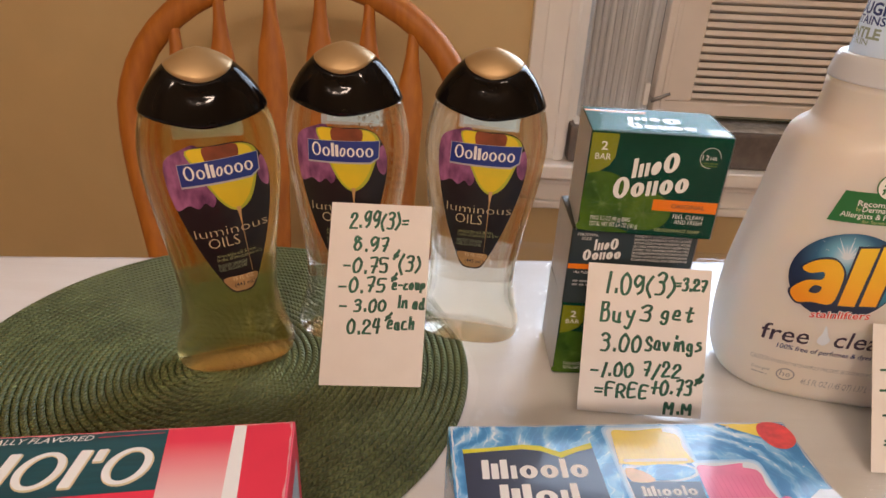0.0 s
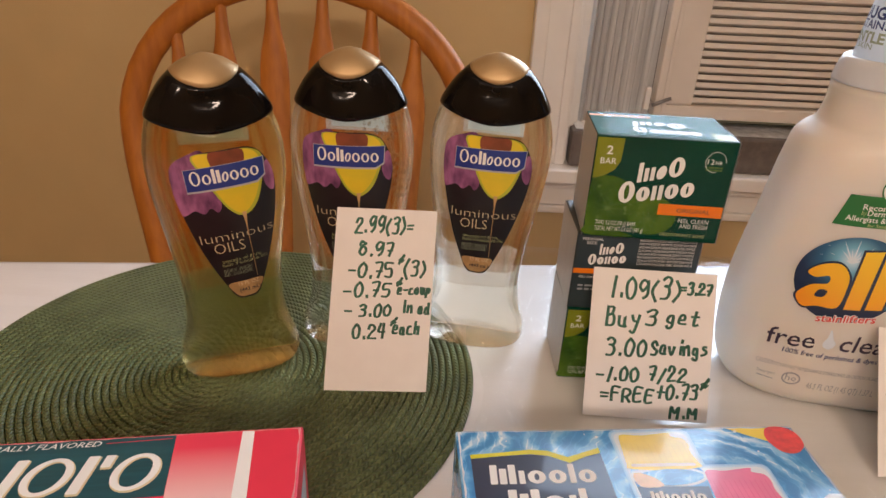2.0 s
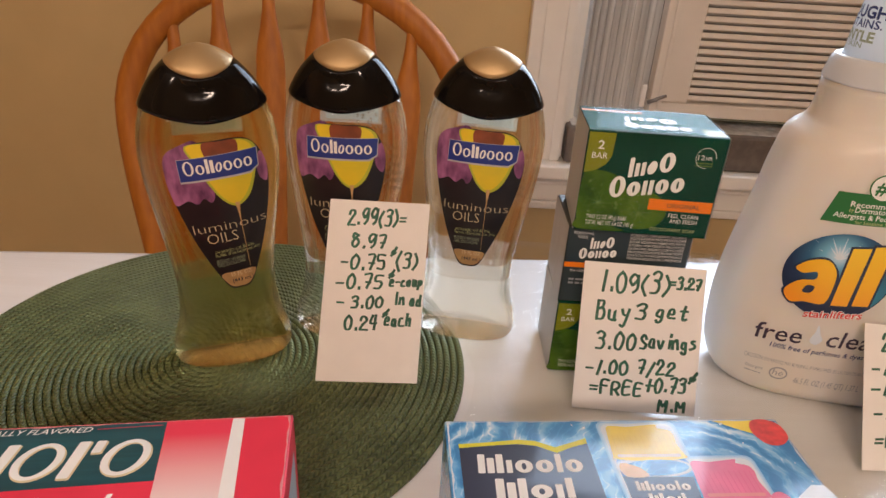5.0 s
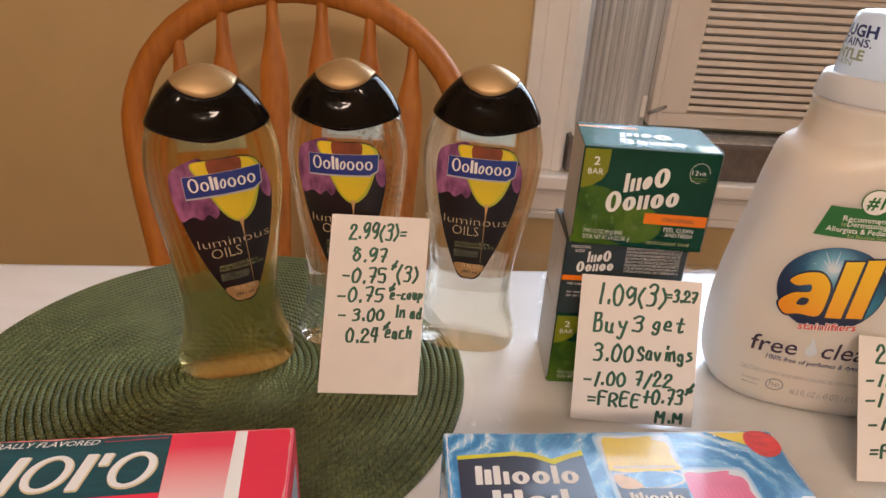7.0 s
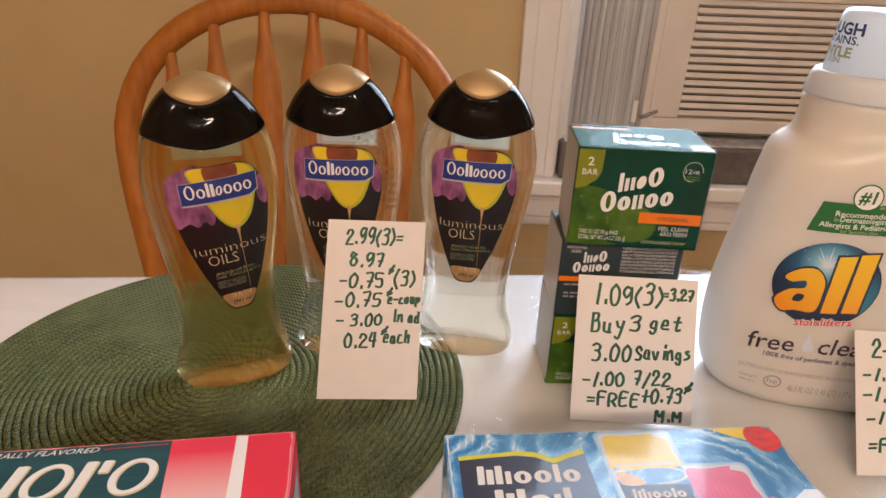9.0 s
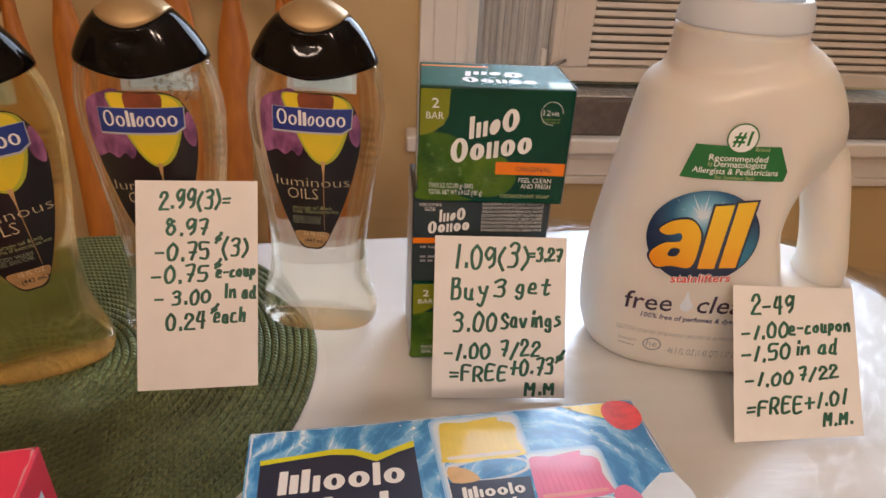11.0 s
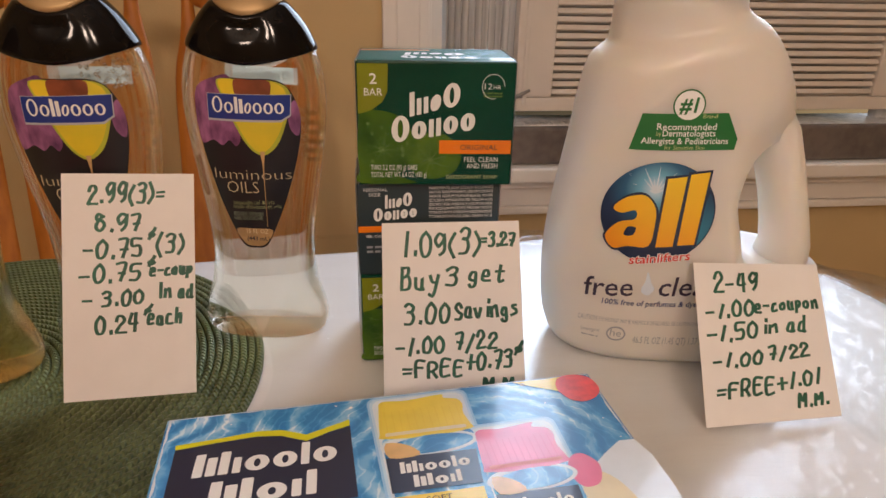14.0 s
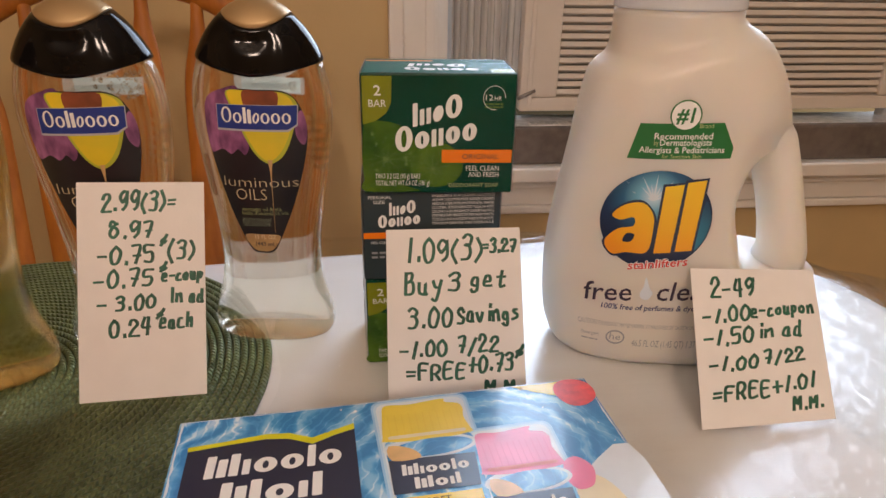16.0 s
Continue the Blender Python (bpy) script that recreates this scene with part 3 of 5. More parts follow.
# ---------- the room ----------
WALL_Y = 1.18
WX0, WX1, WZ0, WZ1 = 0.238, 1.26, 0.672, 1.96


def structure(name, bm, material, label):
    return tagged(part(name, bm, material), label, "", "", "structure")


wall_bm = bmesh.new()
for lo, hi in (((-2.4, WALL_Y, 0), (WX0, WALL_Y + 0.14, 2.5)), ((WX1, WALL_Y, 0), (2.4, WALL_Y + 0.14, 2.5)),
               ((WX0, WALL_Y, 0), (WX1, WALL_Y + 0.14, WZ0)), ((WX0, WALL_Y, WZ1), (WX1, WALL_Y + 0.14, 2.5))):
    add_box(wall_bm, lo, hi)
structure("wall_north", wall_bm, M["wall"], "tan painted plaster wall behind the table")
structure("wall_south", box((-2.4, -3.3, 0), (2.4, -3.16, 2.5)), M["wall"], "tan painted plaster wall")
structure("wall_west", box((-2.54, -3.3, 0), (-2.4, 1.32, 2.5)), M["wall"], "tan painted plaster wall")
structure("wall_east", box((2.4, -3.3, 0), (2.54, 1.32, 2.5)), M["wall"], "tan painted plaster wall")
structure("ceiling", box((-2.54, -3.3, 2.5), (2.54, 1.32, 2.6)), M["ceiling"], "plain white ceiling")
structure("floor", box((-2.54, -3.3, -0.05), (2.54, 1.32, 0.0)), M["floor"], "brown wooden floor")

# window with its trim
win = tagged(new("window_1"), "white painted window frame with stool and apron", "", "", "structure")
trim_side = box((WX0 - 0.080, WALL_Y - 0.022, WZ0), (WX0, WALL_Y, WZ1 + 0.09), 0.003)
add_box(trim_side, (WX0 - 0.080, WALL_Y - 0.030, WZ0), (WX0 - 0.056, WALL_Y - 0.0215, WZ1 + 0.09), 0.003)
add_box(trim_side, (WX0 - 0.020, WALL_Y - 0.026, WZ0), (WX0 - 0.004, WALL_Y - 0.0215, WZ1 + 0.09), 0.002)
part("casing", trim_side, M["trim"], win)
part("casing", box((WX1, WALL_Y - 0.022, WZ0), (WX1 + 0.074, WALL_Y, WZ1 + 0.09), 0.003), M["trim"], win)
part("head_casing", box((WX0, WALL_Y - 0.022, WZ1), (WX1, WALL_Y, WZ1 + 0.09), 0.003), M["trim"], win)
sill = box((WX0 - 0.10, WALL_Y - 0.055, WZ0 - 0.028), (WX1 + 0.10, WALL_Y + 0.10, WZ0), 0.006, 3)
part("window_sill", sill, M["trim"], win)
apron = box((WX0 - 0.078, WALL_Y - 0.030, WZ0 - 0.046), (WX1 + 0.078, WALL_Y, WZ0 - 0.028), 0.004)
add_box(apron, (WX0 - 0.078, WALL_Y - 0.018, WZ0 - 0.082), (WX1 + 0.078, WALL_Y, WZ0 - 0.0465), 0.002)
add_box(apron, (WX0 - 0.078, WALL_Y - 0.025, WZ0 - 0.098), (WX1 + 0.078, WALL_Y, WZ0 - 0.0825), 0.004)
part("apron", apron, M["trim"], win)
jamb = box((WX0, WALL_Y, WZ0), (WX0 + 0.012, WALL_Y + 0.14, WZ1))
for k in range(3):
    add_box(jamb, (WX0 + 0.0122, WALL_Y + 0.020 + 0.034 * k, WZ0), (WX0 + 0.022, WALL_Y + 0.032 + 0.034 * k, WZ1), 0.001)
part("jamb", jamb, M["trim"], win)
part("jamb", box((WX1 - 0.012, WALL_Y, WZ0), (WX1, WALL_Y + 0.14, WZ1)), M["trim"], win)
sash = box((WX0 + 0.023, WALL_Y + 0.05, 1.018), (WX1 - 0.013, WALL_Y + 0.085, 1.050), 0.003)
add_box(sash, (WX0 + 0.023, WALL_Y + 0.05, 1.9), (WX1 - 0.013, WALL_Y + 0.085, WZ1 - 0.001), 0.003)
add_box(sash, (WX0 + 0.023, WALL_Y + 0.05, 1.0505), (WX0 + 0.063, WALL_Y + 0.085, 1.8995), 0.003)
add_box(sash, (WX1 - 0.053, WALL_Y + 0.05, 1.0505), (WX1 - 0.013, WALL_Y + 0.085, 1.8995), 0.003)
part("sash", sash, M["trim"], win)
pane = part("pane", box((WX0 + 0.064, WALL_Y + 0.064, 1.051), (WX1 - 0.054, WALL_Y + 0.069, 1.899)), M["glass"], win)
pane.visible_shadow = False

# window air conditioner with accordion side panels, above a dark foam strip
AX0, AX1, AZ0, AZ1 = 0.386, 1.122, 0.764, 1.016
ac = thing("window_air_conditioner", pose(0, 0, 0), "beige window air conditioner with louvred front, seated in the window", "air conditioner")
GX0, GX1 = AX0 + 0.066, AX1 - 0.055
front = box((AX0, WALL_Y - 0.012, AZ0), (AX1, WALL_Y + 0.02, AZ0 + 0.024), 0.003)
add_box(front, (AX0, WALL_Y - 0.012, 0.990), (AX1, WALL_Y + 0.02, AZ1), 0.003)
add_box(front, (AX0, WALL_Y - 0.012, AZ0 + 0.0245), (GX0, WALL_Y + 0.02, 0.9895), 0.003)
add_box(front, (GX1, WALL_Y - 0.012, AZ0 + 0.0245), (AX1, WALL_Y + 0.02, 0.9895), 0.003)
part("front_frame", front, M["ac"], ac)
part("stile_bead", box((AX0 + 0.012, WALL_Y - 0.016, AZ0 + 0.01), (AX0 + 0.020, WALL_Y - 0.0125, AZ1 - 0.01), 0.0015), M["ac"], ac)
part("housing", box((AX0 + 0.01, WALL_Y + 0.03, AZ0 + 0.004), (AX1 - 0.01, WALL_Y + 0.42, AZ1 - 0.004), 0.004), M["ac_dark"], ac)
LOUVRES = 15
pitch = (0.9895 - AZ0 - 0.0245) / LOUVRES
for k in range(LOUVRES):
    z = AZ0 + 0.0245 + pitch * (k + 0.5)
    bm = box((GX0, -0.007, -pitch * 0.34), (GX1, 0.007, pitch * 0.34), 0.0012, 1)
    bmesh.ops.transform(bm, matrix=Matrix.Translation((0, WALL_Y - 0.001, z)) @ Matrix.Rotation(radians(-24), 4, "X"), verts=bm.verts)
    part("louvre", bm, M["ac"], ac)
for x0, x1, n in ((WX0 + 0.024, AX0 + 0.006, 11), (AX1 - 0.006, WX1 - 0.013, 8)):
    verts, faces = [], []
    for i in range(2 * n + 1):
        x = x0 + (x1 - x0) * i / (2 * n)
        y = WALL_Y + (0.0225 if i % 2 else 0.040)
        verts += [(x, y, 0.738), (x, y, 1.016), (x, y + 0.003, 0.738), (x, y + 0.003, 1.016)]
    for i in range(2 * n):
        a, b = 4 * i, 4 * i + 4
        faces += [(a, b, b + 1, a + 1), (a + 2, a + 3, b + 3, b + 2), (a + 1, b + 1, b + 3, a + 3), (a, a + 2, b + 2, b)]
    raw("accordion_panel", verts, faces, M["accordion"], ac, "grey pleated side panel")
latch = box((AX0 - 0.016, WALL_Y - 0.004, 0.775), (AX0 - 0.006, WALL_Y + 0.008, 0.815), 0.003)
part("latch", latch, M["trim"], ac)
bm = bmesh.new()
bmesh.ops.create_cone(bm, cap_ends=True, segments=14, radius1=0.0036, radius2=0.0028, depth=0.034)
bmesh.ops.transform(bm, matrix=Matrix.Translation((AX0 + 0.008, WALL_Y - 0.022, 0.795)) @ Matrix.Rotation(radians(66), 4, "Y"), verts=bm.verts)
part("latch_knob", bm, M["metal"], ac, "grey metal latch knob", True)
strip = thing("foam_strip", pose(0.74, WALL_Y + 0.022, WZ0), "dark grey foam strip lying along the window sill", "foam strip")
bm = box((-0.496, -0.055, 0), (0.505, 0.05, 0.068), 0.006, 2)
part("foam_body", bm, M["tray"], strip)
part("top_sheet", box((-0.488, -0.046, 0.0682), (0.497, 0.044, 0.0688)), M["accordion"], strip, "grey printed top sheet")
for x, w in ((-0.335, 0.058), (-0.262, 0.05), (0.11, 0.05)):
    part("paper_tag", box((x, -0.045, 0.0690), (x + w, -0.012, 0.0696)), M["card"], strip, "small white printed paper tag")
    bars(4, (x + 0.004, -0.020), w - 0.008, 0.006, lambda u, v, l: (u, v, 0.0698 + l), M["grey_ink"], strip, 0.0002)

# ---------- the table and its cover ----------
TABLE_Z = 0.75


def table_outline(grow=0.0, n=14):
    x0, x1, y0, y1, r = -1.05 - grow, 0.535 + grow, -0.34 - grow, 0.634 + grow, 0.17
    pts = []
    for cx, cy, a0 in ((x1 - r, y1 - r, 0), (x0 + r, y1 - r, 90), (x0 + r, y0 + r, 180), (x1 - r, y0 + r, 270)):
        for i in range(n + 1):
            a = radians(a0 + 90 * i / n)
            x, y = cx + r * math.cos(a), cy + r * math.sin(a)
            pts.append((x, y - 0.10 * (x - 0.18) ** 2 if y > 0.2 else y))
    return pts


table = thing("dining_table", pose(0, 0, 0), "dining table with rounded corners under a white vinyl cloth", "table")
o = table_outline()
v, f = loft([[(x, y, 0.715) for x, y in o], [(x, y, TABLE_Z - 0.004) for x, y in o]])
raw("tabletop", v, f, M["oak"], table)
for x, y in ((-0.9, -0.2), (-0.9, 0.45), (0.38, -0.2), (0.38, 0.45)):
    v, f = loft([[(x + r * math.cos(a), y + r * math.sin(a), z) for a in (2 * math.pi * i / 16 for i in range(16))]
                 for z, r in ((0, 0.02), (0.1, 0.024), (0.35, 0.036), (0.5, 0.03), (0.62, 0.038), (0.715, 0.034))])
    raw("leg", v, f, M["oak"], table, "", True)

cloth = thing("tablecloth", pose(0, 0, 0), "glossy white vinyl tablecloth lying on the table", "tablecloth")
rings = []
c0 = (-0.2, 0.15)
for s in (0.02, 0.25, 0.5, 0.75, 0.9, 0.985):
    rings.append([(c0[0] + (x - c0[0]) * s, c0[1] + (y - c0[1]) * s, TABLE_Z) for x, y in table_outline(0.004)])
for g, z in ((0.004, TABLE_Z - 0.0015), (0.008, TABLE_Z - 0.006), (0.010, TABLE_Z - 0.03)):
    rings.append([(x, y, z) for x, y in table_outline(g)])
for k, z in enumerate((0.66, 0.60, 0.55)):
    ring = []
    for i, (x, y) in enumerate(table_outline(0.012)):
        w = 0.008 * (k + 1) * math.sin(i * 1.9)
        ring.append((x * (1 + w), y * (1 + w), z))
    rings.append(ring)
v, f = loft(rings, True, False)
raw("cloth", v, f, M["cloth"], cloth, "", True)

# clear film, crumpled, over the right end of the table
film = thing("plastic_film", pose(0, 0, 0), "crumpled clear plastic film spread over the tablecloth", "plastic film")


def film_part(name, x0, x1, y0, y1, nx, ny, rise, seed, label=""):
    verts, faces = [], []
    off = Vector((seed * 3.7, seed * 1.3, 0))
    folds = ((0.33, 0.13, 0.97, 0.24), (0.36, 0.22, -0.35, 0.94), (0.45, 0.30, 0.86, -0.5))
    for j in range(ny + 1):
        for i in range(nx + 1):
            x = x0 + (x1 - x0) * i / nx + 0.006 * math.sin(j * 0.21 + seed)
            y = y0 + (y1 - y0) * j / ny + 0.006 * math.sin(i * 0.17 + seed)
            p = Vector((x * 17, y * 13, 0.3)) + off
            crease = abs(noise.noise(p)) * 0.6 + abs(noise.noise(p * 2.7 + Vector((3, 1, 0)))) * 0.35
            near = max(0.0, min(1.0, (x - 0.20) / 0.16))
            patch = max(0.0, noise.noise(Vector((x * 7, y * 7, 2.0))) + 0.25)
            z = TABLE_Z + rise + (0.0006 + 0.010 * near * patch) * max(0.0, 0.20 - crease) + 0.0005 * near * patch * noise.noise(p * 5)
            for fx, fy, dx, dy in folds:
                d = abs((x - fx) * dy - (y - fy) * dx)
                z += 0.0016 * near * max(0.0, 1 - d / 0.004)
            right, far = 0.538, 0.638 - 0.10 * (x - 0.18) ** 2
            cx, cy = right - 0.17, far - 0.17
            if x > cx and y > cy:
                out = math.hypot(x - cx, y - cy) - 0.17
            else:
                out = max(x - right, y - far)
            if out > 0:
                z -= out * 0.22 + 1.2 * out * out + 0.012 * min(1.0, out / 0.05) * noise.noise(p * 0.7)
            verts.append((x, y, z))
    for j in range(ny):
        for i in range(nx):
            a = j * (nx + 1) + i
            faces.append((a, a + 1, a + nx + 2, a + nx + 1))
    raw(name, verts, faces, M["film"], film, label, True)


film_part("film_sheet", 0.055, 0.60, -0.05, 0.66, 130, 150, 0.0012, 0)
film_part("film_flap", 0.40, 0.68, 0.10, 0.63, 60, 90, 0.0042, 2, "folded-over flap of clear film")

# ---------- the round placemat ----------
MAT_C, MAT_R, RING = (-0.1375, 0.4165), 0.1905, 0.0052
mat_thing = thing("placemat", pose(*MAT_C, TABLE_Z + 0.0004), "round coiled dark green woven placemat on the tablecloth", "placemat")
SEG = 150
for k in range(36):
    prof = [((k + q) * RING + 0.0033, h) for q, h in ((0.0, 0.0008), (0.05, 0.0026), (0.16, 0.0035), (0.5, 0.0038), (0.84, 0.0035), (0.95, 0.0026), (1.0, 0.0008))]
    if not k:
        prof[0] = (0.0, 0.0038)
    verts, faces = [], []
    for r, h in prof:
        for i in range(SEG):
            a = 2 * math.pi * i / SEG
            rr = r + 0.0006 * math.sin(3 * a + 1) * (r / MAT_R)
            verts.append((rr * math.cos(a), rr * math.sin(a), h))
    for j in range(len(prof) - 1):
        for i in range(SEG):
            i2 = (i + 1) % SEG
            faces.append((j * SEG + i, j * SEG + i2, (j + 1) * SEG + i2, (j + 1) * SEG + i))
    raw("braid_round", verts, faces, M["braid"], mat_thing, "", True)

# ---------- the chair ----------
CH = (-0.1865, 0.885)
chair = thing("windsor_chair", pose(CH[0], CH[1], 0, 0, 0, -2), "honey oak Windsor chair with a bowed spindle back", "chair")


def back_y(z):
    return 0.055 + (z - 0.97) * 0.22


def tube(path, radii, n=12, flat=1.0):
    rings = []
    for i, p in enumerate(path):
        d = (Vector(path[min(len(path) - 1, i + 1)]) - Vector(path[max(0, i - 1)])).normalized()
        side = d.cross(Vector((0, 1, 0)))
        side = side.normalized() if side.length > 1e-4 else Vector((1, 0, 0))
        up = side.cross(d).normalized()
        r = radii[i] if isinstance(radii, list) else radii
        rings.append([Vector(p) + side * r * math.cos(a) + up * r * flat * math.sin(a) for a in (2 * math.pi * k / n for k in range(n))])
    return loft(rings)


def bow_x(z):
    return curve_at([(0.46, 0.183), (0.60, 0.208), (0.72, 0.231), (0.80, 0.2395)], z)


path = [(-bow_x(z), back_y(z), z) for z in (0.455, 0.5, 0.55, 0.6, 0.65, 0.7, 0.74, 0.775)]
for i in range(1, 24):
    a = math.pi * (1 - i / 24)
    z = 0.775 + 0.208 * math.sin(a) ** 0.92
    path.append((0.2395 * math.cos(a), back_y(z), z))
path += [(-p[0], p[1], p[2]) for p in reversed(path[:8])]
v, f = tube(path, 0.0178, 14, 0.8)
raw("bow", v, f, M["oak"], chair, "", True)
for k, (xt, xb) in enumerate(((-0.170, -0.138), (-0.107, -0.083), (-0.037, -0.022), (0.032, 0.035), (0.099, 0.092), (0.160, 0.142))):
    zt = 0.775 + 0.208 * math.sin(math.acos(max(-1, min(1, xt / 0.2395)))) ** 0.92
    pts, radii = [], []
    for i in range(25):
        q = i / 24
        z = 0.455 + (zt - 0.455) * q
        d = zt - z
        w = curve_at([(0.0, 0.0076), (0.03, 0.0080), (0.06, 0.0118), (0.095, 0.0190), (0.13, 0.0208), (0.20, 0.0198), (0.42, 0.0165), (0.60, 0.0105)], d)
        pts.append((xb + (xt - xb) * q, back_y(z), z))
        radii.append(w)
    rings = [[(p[0] + r * math.cos(a), p[1] + min(r, 0.0075) * math.sin(a), p[2]) for a in (2 * math.pi * n / 12 for n in range(12))] for p, r in zip(pts, radii)]
    v, f = loft(rings)
    raw("spindle", v, f, M["oak"], chair, "", True)
seat = [(0.225 * (abs(math.cos(a)) ** 0.7) * (1 if math.cos(a) > 0 else -1), -0.16 + 0.21 * (abs(math.sin(a)) ** 0.7) * (1 if math.sin(a) > 0 else -1)) for a in (2 * math.pi * i / 40 for i in range(40))]
v, f = loft([[(x * s, (y + 0.16) * s - 0.16, z) for x, y in seat] for z, s in ((0.425, 0.93), (0.437, 1.0), (0.452, 1.0), (0.460, 0.97), (0.452, 0.7))])
raw("seat", v, f, M["oak"], chair, "", True)
for sx, sy in ((-1, -1), (1, -1), (-1, 1), (1, 1)):
    top = Vector((0.15 * sx, -0.16 + 0.12 * sy, 0.43))
    foot = Vector((0.20 * sx, -0.16 + 0.19 * sy, 0.0))
    pts = [foot.lerp(top, q) for q in (0, 0.2, 0.4, 0.5, 0.6, 0.8, 1)]
    v, f = tube(pts, [0.011, 0.016, 0.019, 0.014, 0.02, 0.021, 0.013])
    raw("leg", v, f, M["oak"], chair, "", True)

# ---------- body wash bottles ----------
HALF_W = [(0.0, 0.0385), (0.004, 0.0415), (0.012, 0.0428), (0.022, 0.0408), (0.036, 0.0365), (0.050, 0.0342), (0.066, 0.0338), (0.082, 0.0350), (0.100, 0.0374),
          (0.120, 0.0402), (0.140, 0.0428), (0.160, 0.0441), (0.174, 0.0430), (0.186, 0.0402), (0.197, 0.0360), (0.207, 0.0308), (0.215, 0.0248), (0.2225, 0.0164), (0.2272, 0.0070), (0.2288, 0.0006)]


def half_d(z):
    w = curve_at(HALF_W, z)
    return w * curve_at([(0.0, 0.54), (0.06, 0.60), (0.15, 0.53), (0.20, 0.56), (0.228, 0.72)], z)


def seam(a):
    q = math.sqrt(abs(math.cos(a)) ** 1.78 + 0.012)
    return 0.1925 - 0.0090 * max(0.0, 1.0 - q ** 1.3)


def gold_line(a):
    q = math.sqrt(abs(math.cos(a)) ** 1.78 + 0.015)
    return 0.2194 - 0.0098 * max(0.0, 1.0 - q ** 1.3)


def bottle_ring(z_of, grow=0.0, n=56, dent=False):
    ring = []
    for i in range(n):
        a = 2 * math.pi * i / n
        z = z_of(a)
        w, d = curve_at(HALF_W, z) + grow, half_d(z) + grow
        p = 2.25
        c, s = math.cos(a), math.sin(a)
        x = w * math.copysign(abs(c) ** (2 / p), c)
        y = d * math.copysign(abs(s) ** (2 / p), s)
        if dent and s < 0:
            y += 0.0022 * math.exp(-((x / 0.0085) ** 2) - ((z - 0.2045) / 0.0036) ** 2)
        ring.append((x, y, z))
    return ring


def bottle_face(u, v, lift):
    w, d = curve_at(HALF_W, v), half_d(v)
    p = 2.25
    q = min(0.999, abs(u) / w)
    return (u, -(d * (1 - q ** p) ** (1 / p)) - lift, v)


def bottle_back(u, v, lift):
    x, y, z = bottle_face(-u, v, lift)
    return (x, -y, z)


def body_wash(m, label, slide=0.0, turn=0.0, drop=0.0022, filling="wash"):
    c, s = math.cos(radians(turn)), math.sin(radians(turn))

    def on_label(u, v, lift):
        return bottle_face(slide + u * c - (v - 0.13) * s, 0.13 - drop + u * s + (v - 0.13) * c, lift)

    b = thing("body_wash_bottle", m, label, "bottle", "body wash bottles")
    lows = [0.0, 0.0015, 0.004, 0.008, 0.013, 0.019, 0.026, 0.034, 0.044, 0.055, 0.066, 0.078, 0.09, 0.102, 0.115, 0.128, 0.14, 0.15]
    rings = [bottle_ring(lambda a, z=z: z) for z in lows]
    rings[0] = [(x * 0.93, y * 0.9, 0.0005) for x, y, z in rings[0]]
    for q in (0.2, 0.45, 0.7, 0.9, 1.0):
        rings.append(bottle_ring(lambda a, q=q: 0.15 + (seam(a) + 0.001 - 0.15) * q))
    v, f = loft(rings)
    body = raw("body", v, f, M[filling], b, "clear body filled with yellow wash", True)
    rings = [bottle_ring(lambda a: seam(a), 0.0), bottle_ring(lambda a: seam(a), 0.0011), bottle_ring(lambda a: seam(a) + 0.001, 0.0016)]
    for q in (0.1, 0.2, 0.35, 0.5, 0.65, 0.8, 0.92, 1.0):
        rings.append(bottle_ring(lambda a, q=q: seam(a) + 0.001 + (gold_line(a) - seam(a) - 0.001) * q, 0.0016 * (1 - q) + 0.0003, 56, True))
    v, f = loft(rings)
    raw("cap", v, f, M["black"], b, "glossy black cap", True)
    rings = []
    for q in (0.0, 0.06, 0.2, 0.35, 0.5, 0.65, 0.78, 0.88, 0.95, 0.99, 1.0):
        rings.append(bottle_ring(lambda a, q=q: gold_line(a) + (0.2288 - gold_line(a)) * q, 0.0007 if q else -0.0004))
    v, f = loft(rings)
    raw("cap_top", v, f, M["gold"], b, "gold flip lid", True)
    lab = smooth_closed([(-0.031, 0.158), (-0.029, 0.172), (-0.018, 0.1785), (0.0, 0.179), (0.0185, 0.1785), (0.0272, 0.1708), (0.0315, 0.155), (0.0285, 0.132), (0.021, 0.105), (0.0125, 0.083), (0.007, 0.0725), (0.0, 0.071), (-0.007, 0.0725), (-0.0125, 0.083), (-0.021, 0.106), (-0.028, 0.134)])
    lb = printed("label", lab, on_label, M["lab_black"], b, 0.0003, 0.004, "printed front label in black and purple")
    petals = smooth_closed([(-0.0311, 0.158), (-0.0292, 0.1722), (-0.018, 0.1787), (-0.008, 0.1792), (-0.006, 0.158), (-0.004, 0.144), (-0.007, 0.1385), (-0.011, 0.142), (-0.0155, 0.1385), (-0.021, 0.1415), (-0.0282, 0.1385), (-0.0302, 0.146)], 4)
    printed("flower_print", petals, on_label, M["petal"], lb, 0.0005, 0.0042)
    printed("flower_print", smooth_closed([(0.0245, 0.160), (0.0285, 0.1675), (0.0313, 0.157), (0.0298, 0.146), (0.0255, 0.150)], 4), on_label, M["petal"], lb, 0.0005, 0.0042)
    printed("fruit_rim", smooth_closed([(-0.016, 0.1775), (0.0, 0.1782), (0.018, 0.1778), (0.0262, 0.171), (0.0235, 0.155), (0.0175, 0.140), (0.0085, 0.1335), (0.0, 0.139), (-0.0075, 0.153), (-0.0125, 0.166)], 4), on_label, M["green_rim"], lb, 0.0007, 0.0042)
